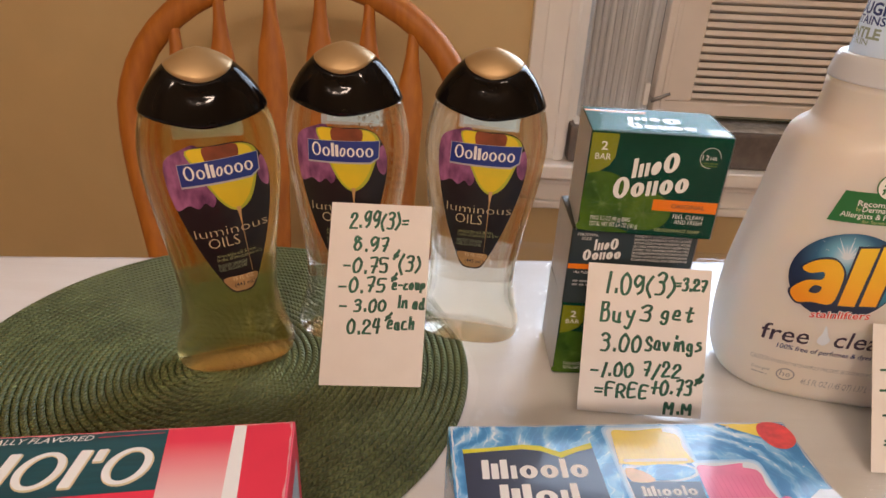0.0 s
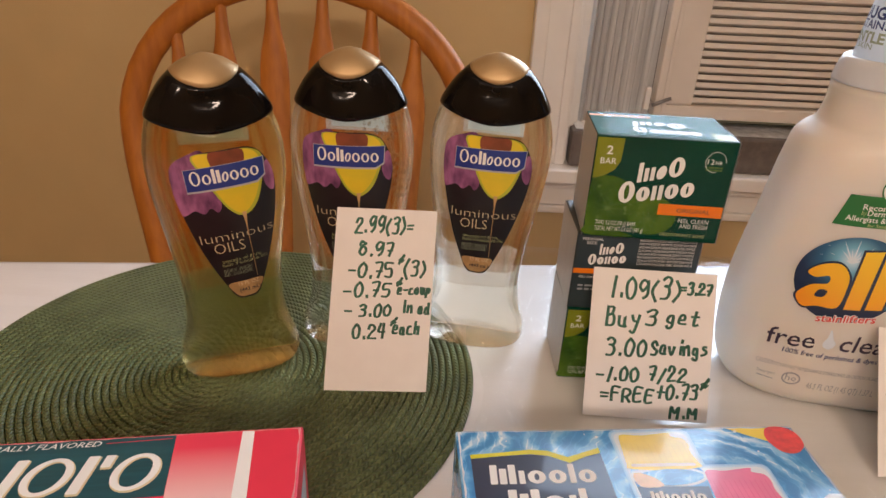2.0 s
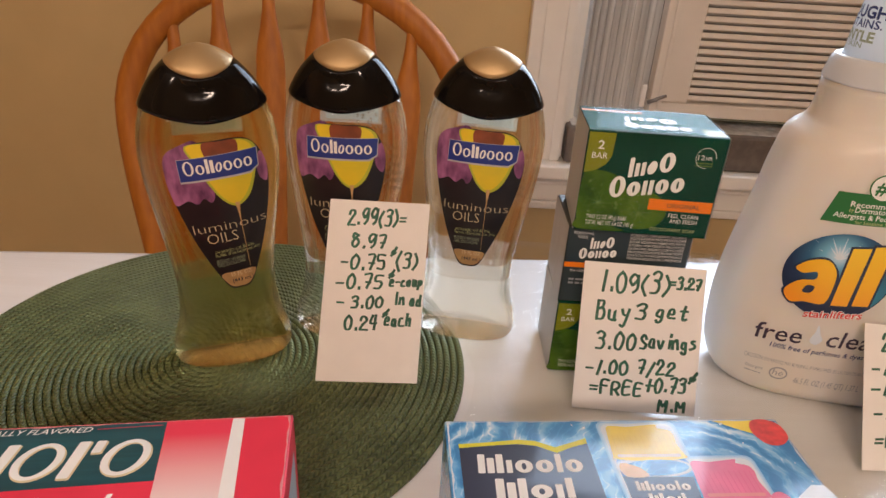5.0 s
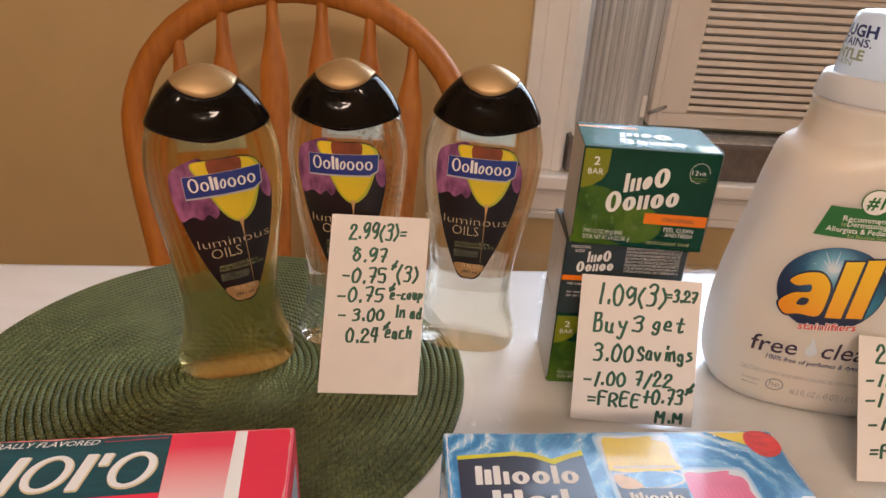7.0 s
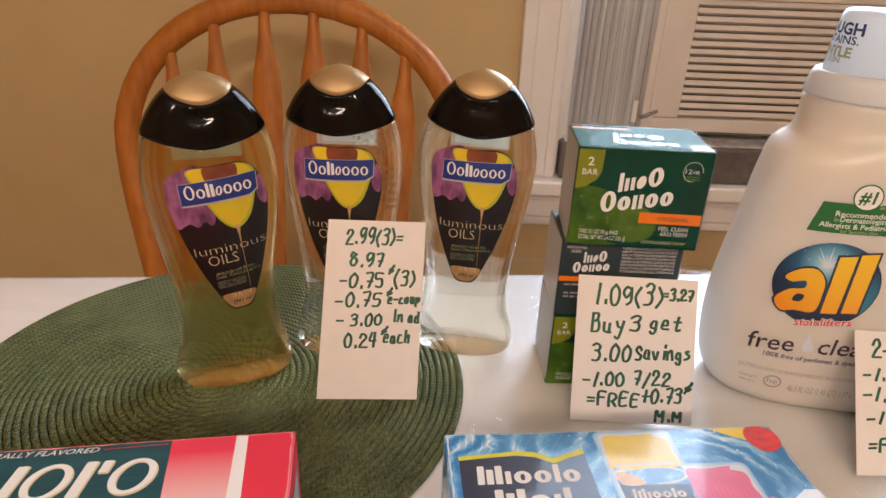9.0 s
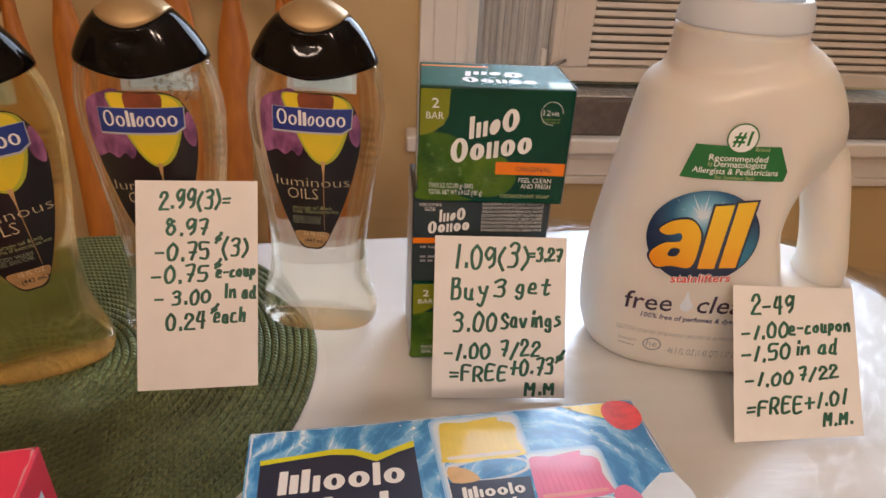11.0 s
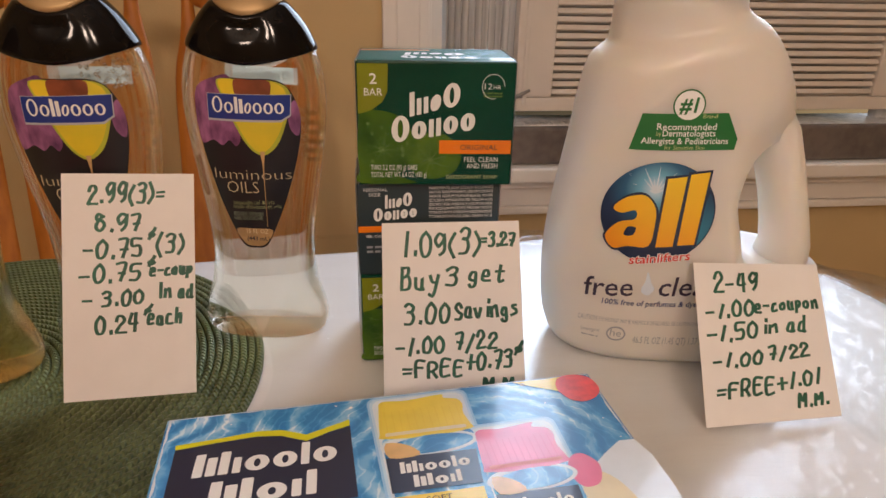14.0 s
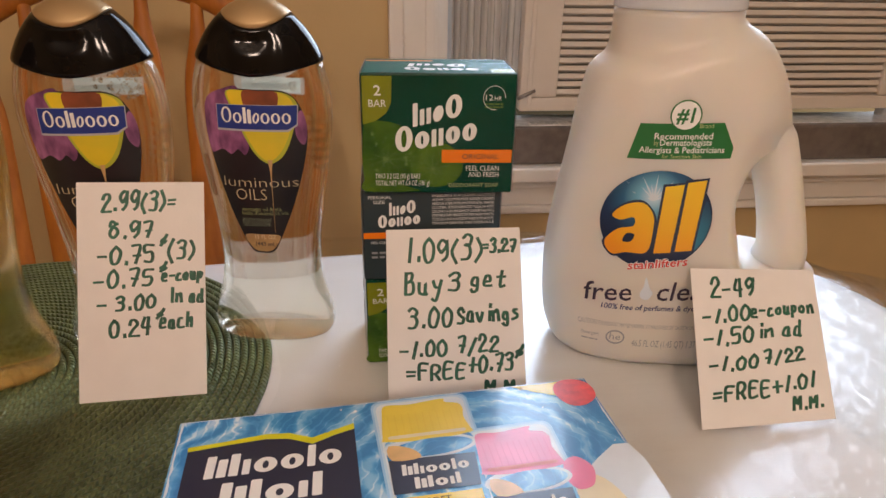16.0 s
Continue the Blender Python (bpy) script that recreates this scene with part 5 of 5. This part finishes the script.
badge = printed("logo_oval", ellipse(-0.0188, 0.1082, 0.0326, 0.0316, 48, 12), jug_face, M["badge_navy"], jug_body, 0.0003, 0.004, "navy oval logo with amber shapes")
printed("logo_glow", smooth_closed([(0.0085, 0.122), (0.0128, 0.112), (0.0118, 0.100), (0.0070, 0.0905), (0.0035, 0.0890), (0.0062, 0.105)], 4), jug_face, M["glow_teal"], badge, 0.0005, 0.0045)
for a0, far in ((30, 0.7), (58, 0.9), (74, 0.62), (88, 1.0), (101, 0.6), (113, 0.95), (127, 0.6), (141, 1.0), (156, 0.7), (170, 0.9)):
    a = radians(a0)
    c = (-0.0225, 0.1215)
    tip = (c[0] + 0.0215 * far * math.cos(a), c[1] + 0.0165 * far * math.sin(a))
    side = (-math.sin(a) * 0.0007, math.cos(a) * 0.0007)
    printed("ray", [(c[0] + side[0], c[1] + side[1]), (c[0] - side[0], c[1] - side[1]), tip], jug_face, M["frost"], badge, 0.0007, 0)
for grow, material, lift in ((0.0014, M["navy"], 0.0009), (0.0, M["amber"], 0.0012)):
    g = grow
    blob = smooth_closed([(-0.0475 - g, 0.0925), (-0.0425, 0.0848 - g), (-0.034, 0.0868 - g), (-0.0222 + g, 0.0878 - g), (-0.0202 + g, 0.102), (-0.0215 + g, 0.1125), (-0.028, 0.1195 + g), (-0.038, 0.1175 + g), (-0.0448 - g, 0.1105), (-0.040, 0.1075), (-0.0325, 0.1100), (-0.032, 0.1045), (-0.041, 0.1015)], 4)
    printed("logo_blob", blob, jug_face, material, badge, lift, 0.0045)
    for x, low, top in ((-0.0180, 0.0872, 0.1320), (-0.0054, 0.0890, 0.1350)):
        printed("logo_bar", [(x - g, low - g), (x + 0.0100 + g, low + 0.001 - g), (x + 0.0120 + g, top + g), (x + 0.0012 - g, top - 0.0018 + g)], jug_face, material, badge, lift, 0.0045)
printed("logo_hole", smooth_closed([(-0.0372, 0.0940), (-0.0322, 0.0942), (-0.0308, 0.0990), (-0.0355, 0.0992)], 4), jug_face, M["navy"], badge, 0.0015, 0)
for grow, material, lift in ((0.0005, M["white_ink"], 0.0015), (0.00012, M["red_ink"], 0.0018)):
    lettering("stainlifters", 0.0080, (-0.0319, 0.0752), jug_face, material, badge, lift, 0.0360, False, 8, grow, 0.12)
lettering("free", 0.0190, (-0.0550, 0.0497), jug_face, M["purple_ink"], jug_body, 0.0004, 0.0288, False, 7, 0.00012, 0.12)
lettering("clear", 0.0190, (-0.0113, 0.0543), jug_face, M["purple_ink"], jug_body, 0.0004, 0.0370, False, 3, 0.00012, 0.12)
printed("drop_print", smooth_closed([(-0.0196, 0.0704), (-0.0165, 0.0630), (-0.0142, 0.0590), (-0.0170, 0.0545), (-0.0210, 0.0555), (-0.0220, 0.0590), (-0.0203, 0.0640)], 4), jug_face, M["frost"], jug_body, 0.0003, 0)
lettering("100% free of perfumes & dyes", 0.0056, (-0.0443, 0.0455), jug_face, M["navy_ink"], jug_body, 0.0004, 0.0600, False, 2.0, 0.00006, 0.1)
lettering("CAUTION:", 0.0056, (-0.0568, 0.0310), jug_face, M["grey_ink"], jug_body, 0.0004, 0.0120, False, 5)
lettering("EYE IRRITANT. MAY BE HARMFUL IF SWALLOWED. SEE CAUTION ON BACK", 0.0045, (-0.0442, 0.0322), jug_face, M["grey_ink"], jug_body, 0.0004, 0.0660, False, 1)
lettering("Detergent", 0.0040, (-0.0540, 0.0226), jug_face, M["grey_ink"], jug_body, 0.0004, 0.0112, False, 5)
bars(1, (-0.0535, 0.0192), 0.0100, 0.0018, jug_face, M["grey_ink"], jug_body, 0.0004)
ring = [ellipse(-0.0328, 0.0240, rx, ry, 30) for rx, ry in ((0.0060, 0.0056), (0.0050, 0.0044))]
raw("emblem_ring", [jug_face(x, y, 0.0004) for r in ring for x, y in r], [(i, (i + 1) % 30, 30 + (i + 1) % 30, 30 + i) for i in range(30)], M["grey_ink"], jug_body)
lettering("he", 0.0078, (-0.0328, 0.0218), jug_face, M["grey_ink"], jug_body, 0.0004, 0.0070, True)
lettering("46.5 FL OZ (1.45 QT) 1.37 L", 0.0078, (-0.0217, 0.0180), jug_face, M["grey_ink"], jug_body, 0.0004, 0.0440, False, 1.3)

# ---------- handwritten cards ----------


def card(corners, label, bow, lines, pen, seed, climb=0.0):
    """A propped index card from its four corners: lower left, lower right, upper right, upper left."""
    bl, br, tr, tl = (Vector(c) for c in corners)
    w, h = (br - bl).length, (tl - bl).length
    base = (bl + br) / 2
    t = thing("index_card", Matrix.Translation(base), label, "card", "handwritten cards")
    normal = (br - bl).cross(tl - bl).normalized()

    def place(u, v, lift):
        a, b = u / w, v / h
        p = bl.lerp(br, a).lerp(tl.lerp(tr, a), b)
        return p - base + normal * (bow * 4 * b * (1 - b) + bow * 0.4 * math.sin(3 * a) + lift)

    n = 10
    verts, faces = [], []
    for lift in (0.0, -0.00035):
        for j in range(n + 1):
            for i in range(n + 1):
                verts.append(place(w * i / n, h * j / n, lift))
    q = (n + 1) ** 2
    for j in range(n):
        for i in range(n):
            a = j * (n + 1) + i
            faces += [(a, a + 1, a + n + 2, a + n + 1), (q + a, q + a + n + 1, q + a + n + 2, q + a + 1)]
    rim = list(range(n + 1)) + [(j + 1) * (n + 1) - 1 for j in range(1, n + 1)] + [n * (n + 1) + i for i in range(n - 1, -1, -1)] + [j * (n + 1) for j in range(n - 1, 0, -1)]
    for i in range(len(rim)):
        a, b = rim[i], rim[(i + 1) % len(rim)]
        faces.append((a, q + a, q + b, b))
    sheet = raw("sheet", verts, faces, M["card"], t)
    handwriting([(words, l * w, b * h, hh * h, ww * w) for words, l, b, hh, ww in lines],
                lambda u, v, lift: place(u, v + climb * (u - 0.15 * w), lift), sheet, pen, seed)
    return t


card([(-0.0554, 0.3938, 0.7545), (0.0184, 0.3972, 0.7545), (0.0206, 0.4504, 0.8746), (-0.0486, 0.4380, 0.8798)], "white index card with green marker sums, leaning on a bottle", 0.0,
     [("2.99(3)=", 0.18, 0.870, 0.080, 0.60), ("8.97", 0.23, 0.747, 0.070, 0.37), ("-0.75", 0.13, 0.628, 0.074, 0.48), ("c|", 0.59, 0.682, 0.065, 0.13), ("(3)", 0.69, 0.635, 0.088, 0.24),
      ("-0.75", 0.11, 0.520, 0.070, 0.48), ("c|", 0.58, 0.562, 0.065, 0.13), ("e-coup", 0.645, 0.538, 0.052, 0.345), ("- 3.00", 0.13, 0.418, 0.062, 0.48), ("In ad", 0.71, 0.432, 0.062, 0.285),
      ("0.24", 0.23, 0.297, 0.076, 0.34), ("c|", 0.55, 0.347, 0.059, 0.13), ("each", 0.62, 0.318, 0.066, 0.29)], 0.00178, 3, 0.02)
card([(0.1303, 0.3846, 0.7518), (0.2173, 0.3813, 0.7518), (0.2139, 0.4157, 0.8525), (0.1320, 0.4252, 0.8494)], "white index card with green marker sums, leaning on soap boxes", 0.0,
     [("1.09(3)", 0.14, 0.815, 0.130, 0.58), ("=3.27", 0.71, 0.852, 0.070, 0.26), ("Buy", 0.12, 0.622, 0.115, 0.30), ("3", 0.44, 0.632, 0.100, 0.12), ("get", 0.61, 0.648, 0.095, 0.28),
      ("3.00", 0.14, 0.425, 0.110, 0.345), ("Savings", 0.505, 0.444, 0.095, 0.475), ("-1.00", 0.07, 0.248, 0.088, 0.37), ("7/22", 0.50, 0.262, 0.090, 0.31),
      ("=FREE", 0.12, 0.112, 0.088, 0.45), ("+0.73", 0.575, 0.145, 0.092, 0.345), ("c|", 0.87, 0.192, 0.095, 0.13), ("M.M", 0.69, 0.010, 0.075, 0.24)], 0.00188, 7, 0.02)
card([(0.3118, 0.3372, 0.7535), (0.3976, 0.3394, 0.7535), (0.4035, 0.3984, 0.8243), (0.3164, 0.3913, 0.8322)], "white index card with green marker sums, leaning on the jug", 0.0,
     [("2-49", 0.13, 0.812, 0.115, 0.37), ("-1.00", 0.05, 0.655, 0.085, 0.395), ("e-coupon", 0.44, 0.668, 0.080, 0.52), ("-1.50", 0.045, 0.508, 0.092, 0.41), ("in ad", 0.465, 0.524, 0.088, 0.38),
      ("-1.00", 0.07, 0.345, 0.080, 0.40), ("7/22", 0.50, 0.356, 0.082, 0.33), ("=FREE", 0.08, 0.160, 0.090, 0.46), ("+1.01", 0.54, 0.176, 0.092, 0.35), ("M.M.", 0.68, 0.050, 0.075, 0.25)], 0.00188, 11, 0.055)

# ---------- frozen dessert cartons ----------
LZ, LH = 0.0, 0.0845
lw, ld = 0.200, 0.115
ly = 8.8
lg = thing("dessert_carton", pose(-0.037, 0.267, TABLE_Z + 0.0037, 0, 0, ly), "red and teal frozen dessert carton lying flat on the placemat", "carton")
lgb = part("carton", box((-lw, -ld, 0), (0, 0, LH - 0.0004), 0.0012, 2), M["red"], lg)


def lg_top(u, v, lift):
    return (u, v, LH - 0.0004 + lift)


printed("teal_panel", [(-lw + 0.001, -0.0400), (-0.0557, -0.0375), (-0.0587, -0.001), (-lw + 0.001, -0.001)], lg_top, M["teal"], lgb, 0.0002, 0)
printed("fading_panel", [(-0.0500, -ld + 0.001), (-0.0150, -ld + 0.001), (-0.0284, -0.001), (-0.0585, -0.001), (-0.0556, -0.0370)], lg_top, M["red_fade"], lgb, 0.0002, 0)
printed("white_band", [(-0.0284, -0.001), (-0.0228, -0.001), (-0.0212, -0.0400), (-0.0180, -ld + 0.001), (-0.0250, -ld + 0.001), (-0.0276, -0.0395)], lg_top, M["white_ink"], lgb, 0.0004, 0)
lettering("NATURALLY FLAVORED", 0.0048, (-0.1530, -0.0058), lg_top, M["white_ink"], lgb, 0.0004, 0.0620, False, 0, 0.00003, 0.25)
printed("red_line", [(-0.0890, -0.0040), (-0.0600, -0.0032), (-0.0600, -0.0036), (-0.0890, -0.0044)], lg_top, M["red"], lgb, 0.0004, 0)
for grow, material, lift in ((0.0007, M["cream_ink"], 0.0004), (0.0, M["white_ink"], 0.0007)):
    wordmark("IOI'O", (-0.1262 + grow * 0.7, -0.0335 - grow), (0.0660, 0.0215), lg_top, material, lgb, lift, 0, 0.14, 0.17, "logo_shape", grow * 0.5)
lettering("Punch", 0.0150, (-0.1050, -0.0540), lg_top, M["white_ink"], lgb, 0.0004, 0.0380, False, 0, 0.0004, 0.2)
bars(9, (-0.085, 0.062), 0.060, 0.0062, lambda u, v, l: (l, u - 0.02, v), M["dark_ink"], lgb, 0.0006)
printed("side_panel", [(-0.105, 0.006), (-0.010, 0.006), (-0.010, 0.070), (-0.105, 0.070)], lambda u, v, l: (l, u, v), M["frost"], lgb, 0.0002, 0)

MW, MD, MH = 0.1885, 0.165, 0.0640
mm = thing("lemonade_carton", pose(0.0376, 0.2932, TABLE_Z + 0.0012, 0, 0, 5.2), "blue frozen lemonade carton lying flat on the tablecloth", "carton")
mmb = part("carton", box((0, -MD, 0), (MW, 0, MH), 0.0012, 2), M["ice_blue"], mm)


def mm_top(u, v, lift):
    return (u, v, MH + lift)


printed("pale_panel", smooth_closed([(0.002, -0.085), (0.05, -0.088), (0.10, -0.090), (0.15, -0.070), (0.188, -0.048), (0.1885, -0.11), (0.188, -0.163), (0.10, -0.163), (0.002, -0.163)], 4), mm_top, M["frost"], mmb, 0.0002, 0)
printed("navy_panel", [(0.0062, -0.0600), (0.0745, -0.0580), (0.0746, -0.0180), (0.0660, -0.0205), (0.0568, -0.0245), (0.0470, -0.0195), (0.0374, -0.0180), (0.0220, -0.0190), (0.0064, -0.0205)], mm_top, M["navy"], mmb, 0.0004, 0)
printed("lime_edge", [(0.0746, -0.0180), (0.0660, -0.0205), (0.0568, -0.0245), (0.0470, -0.0195), (0.0374, -0.0180), (0.0220, -0.0190), (0.0064, -0.0205), (0.0062, -0.0177), (0.0220, -0.0165), (0.0374, -0.0148), (0.0470, -0.0158), (0.0568, -0.0205), (0.0660, -0.0172), (0.0746, -0.0142)], mm_top, M["lemon_line"], mmb, 0.0006, 0)
wordmark("Mioolo", (0.0145, -0.0375), (0.0550, 0.0125), mm_top, M["white_ink"], mmb, 0.0006, 0, 0.05, 0.30)
wordmark("Moil", (0.0215, -0.0535), (0.0400, 0.0125), mm_top, M["white_ink"], mmb, 0.0006, 0, 0.05, 0.30)
for x, material, top, low in ((0.0060, M["lemon"], "SOFT FROZEN", "LEMONADE"), (0.0420, M["pink"], "SOFT FROZEN", "LEMONADE")):
    printed("flavour_tag", [(x, -0.0790), (x + 0.0330, -0.0780), (x + 0.0330, -0.0620), (x, -0.0630)], mm_top, material, mmb, 0.0004, 0)
    lettering(top, 0.0062, (x + 0.0165, -0.0695), mm_top, M["dark_ink"] if material is M["lemon"] else M["berry"], mmb, 0.0006, 0.0270, True)
    lettering(low, 0.0062, (x + 0.0165, -0.0765), mm_top, M["dark_ink"] if material is M["lemon"] else M["berry"], mmb, 0.0006, 0.0260, True)
for x, y, w, material in ((0.0862, -0.0048, 0.0390, M["lemon"]), (0.1230, -0.0308, 0.0345, M["pink"])):
    k = 0.0 if material is M["lemon"] else 0.00012
    for q, (out, ink) in enumerate(((0.0034, "mist_far"), (0.0024, "mist_mid"), (0.0013, "frost"))):
        printed("cup_glow", rounded(x - out, y - 0.128, x + w - 0.001 + out, y + out, 0.0045, 0.003), mm_top, M[ink], mmb, 0.00024 + 0.00004 * q + k, 0)
    printed("cup_print", rounded(x, y - 0.126, x + w - 0.001, y - 0.024, 0.003, 0.004), mm_top, M["ice_blue"], mmb, 0.0005 + k, 0)
    printed("cup_fruit", smooth_closed([(x + 0.0015, y - 0.0275), (x + w * 0.26, y - 0.0300), (x + w * 0.36, y - 0.0362), (x + 0.0020, y - 0.0362)], 3), mm_top, M["peach"], mmb, 0.0013 + k, 0)
    lid = [(x + 0.0008, y - 0.0245), (x - 0.0002, y - 0.0215), (x + 0.0012, y - 0.0055), (x + 0.0020, y - 0.0015), (x + 0.0050, y - 0.0003), (x + w * 0.35, y - 0.0012), (x + w * 0.62, y), (x + w * 0.78, y + 0.0003), (x + w - 0.0085, y - 0.0022), (x + w - 0.0028, y - 0.0040), (x + w - 0.0012, y - 0.0080), (x + w - 0.0022, y - 0.0140), (x + w - 0.0008, y - 0.0215), (x + w - 0.0016, y - 0.0245), (x + w * 0.5, y - 0.0262)]
    printed("cup_lid", smooth_closed(lid, 3), mm_top, material, mmb, 0.0009 + k, 0)
    for n in range(11):
        rx = x + 0.003 + (w - 0.0075) * n / 10
        printed("lid_rib", [(rx, y - 0.0225), (rx + 0.0005, y - 0.0225), (rx + 0.0006, y - 0.0075), (rx + 0.0001, y - 0.0075)], mm_top, M["lid_shade"] if material is M["lemon"] else M["pink_shade"], mmb, 0.0011 + k, 0)
    printed("lid_ridge", rounded(x + 0.002, y - 0.0235, x + w - 0.003, y - 0.0215, 0.0008), mm_top, M["pale_lemon"] if material is M["lemon"] else M["rose"], mmb, 0.0012 + k, 0)
    printed("cup_rim", ellipse(x + w / 2 - 0.0005, y - 0.0300, w / 2 + 0.0006, 0.0068, 30), mm_top, M["frost"], mmb, 0.0007 + k, 0)
    printed("cup_wave", ellipse(x + w / 2, y - 0.0306, w * 0.45, 0.0052, 24, 2), mm_top, M["ice_blue"], mmb, 0.0011 + k, 0)
    printed("cup_panel", [(x + 0.0005, y - 0.0545), (x + w - 0.0045, y - 0.0550), (x + w - 0.0025, y - 0.0370), (x + 0.0005, y - 0.0360)], mm_top, M["navy"], mmb, 0.0011, 0)
    wordmark("Mioolo", (x + 0.005, y - 0.0452), (w - 0.011, 0.0060), mm_top, M["white_ink"], mmb, 0.0013, 0, 0.05, 0.30)
    wordmark("Moil", (x + 0.009, y - 0.0528), (w - 0.020, 0.0060), mm_top, M["white_ink"], mmb, 0.0013, 0, 0.05, 0.30)
    printed("cup_tag", [(x + 0.001, y - 0.0770), (x + w - 0.0055, y - 0.0775), (x + w - 0.0048, y - 0.0570), (x + 0.0008, y - 0.0565)], mm_top, material, mmb, 0.0011, 0)
    ink = M["dark_ink"] if material is M["lemon"] else M["berry"]
    c = x + w / 2 - 0.0025
    lettering("SOFT", 0.0040, (c, y - 0.0610), mm_top, ink, mmb, 0.0013, 0.0095, True)
    lettering("FROZEN", 0.0078, (c, y - 0.0685), mm_top, ink, mmb, 0.0013, w - 0.012, True)
    lettering("LEMONADE", 0.0068, (c, y - 0.0752), mm_top, ink, mmb, 0.0013, w - 0.011, True)
printed("lemon_slice", [(0.1500, -0.0012), (0.1800, -0.0012), (0.1800, -0.0140), (0.1700, -0.0120), (0.1600, -0.0070)], mm_top, M["lemon"], mmb, 0.0004, 0)
printed("berry_print", smooth_closed([(0.1705, -0.0050), (0.1750, -0.0010), (0.1830, -0.0012), (0.1882, -0.0060), (0.1880, -0.0150), (0.1810, -0.0205), (0.1735, -0.0195), (0.1695, -0.0120)], 4), mm_top, M["berry"], mmb, 0.0006, 0)
printed("pink_scoop", smooth_closed([(0.1570, -0.0540), (0.1630, -0.0520), (0.1675, -0.0590), (0.1640, -0.0680), (0.1570, -0.0690), (0.1545, -0.0620)], 4), mm_top, M["pink"], mmb, 0.0008, 0)
printed("lemon_slice", ellipse(0.1640, -0.0860, 0.0105, 0.0240, 30), mm_top, M["pale_lemon"], mmb, 0.0005, 0)
spark = random.Random(31)
for k in range(46):
    u, v, r = spark.uniform(0.004, 0.184), spark.uniform(-0.050, -0.002), spark.uniform(0.00025, 0.0009)
    if 0.004 < u < 0.078 and v < -0.013:
        continue
    if 0.083 < u < 0.160 and v < -0.004 or u > 0.166 and v > -0.022:
        continue
    printed("water_spark", ellipse(u, v, r * 1.4, r, 8, spark.uniform(-40, 40)), mm_top, M["white_ink"], mmb, 0.0004, 0)


def worn_edge(a, b, width, place, material, parent, seed):
    """A thin pale line of rubbed board along a carton's edge, uneven in width."""
    rnd = random.Random(seed)
    a, b = Vector(a), Vector(b)
    side = Vector((-(b - a).y, (b - a).x)).normalized()
    n = 40
    verts, faces = [], []
    for i in range(n + 1):
        p = a.lerp(b, i / n)
        q = p + side * width * (0.25 + 0.75 * rnd.random() ** 2)
        verts += [place(p.x, p.y, 0.00022), place(q.x, q.y, 0.00022)]
    for i in range(n):
        faces.append((2 * i, 2 * i + 2, 2 * i + 3, 2 * i + 1))
    raw("worn_edge", verts, faces, material, parent, "rubbed pale board edge")


worn_edge((-lw + 0.001, -0.0011), (-0.0012, -0.0011), -0.0009, lg_top, M["rose"], lgb, 1)
worn_edge((-0.0012, -0.001), (-0.0012, -ld + 0.001), -0.0012, lg_top, M["rose"], lgb, 2)
worn_edge((0.001, -0.0011), (MW - 0.0012, -0.0011), -0.0009, mm_top, M["frost"], mmb, 3)
worn_edge((MW - 0.0012, -0.001), (MW - 0.0012, -MD + 0.001), -0.0011, mm_top, M["frost"], mmb, 4)
worn_edge((0.0012, -MD + 0.001), (0.0012, -0.001), -0.0012, mm_top, M["frost"], mmb, 5)
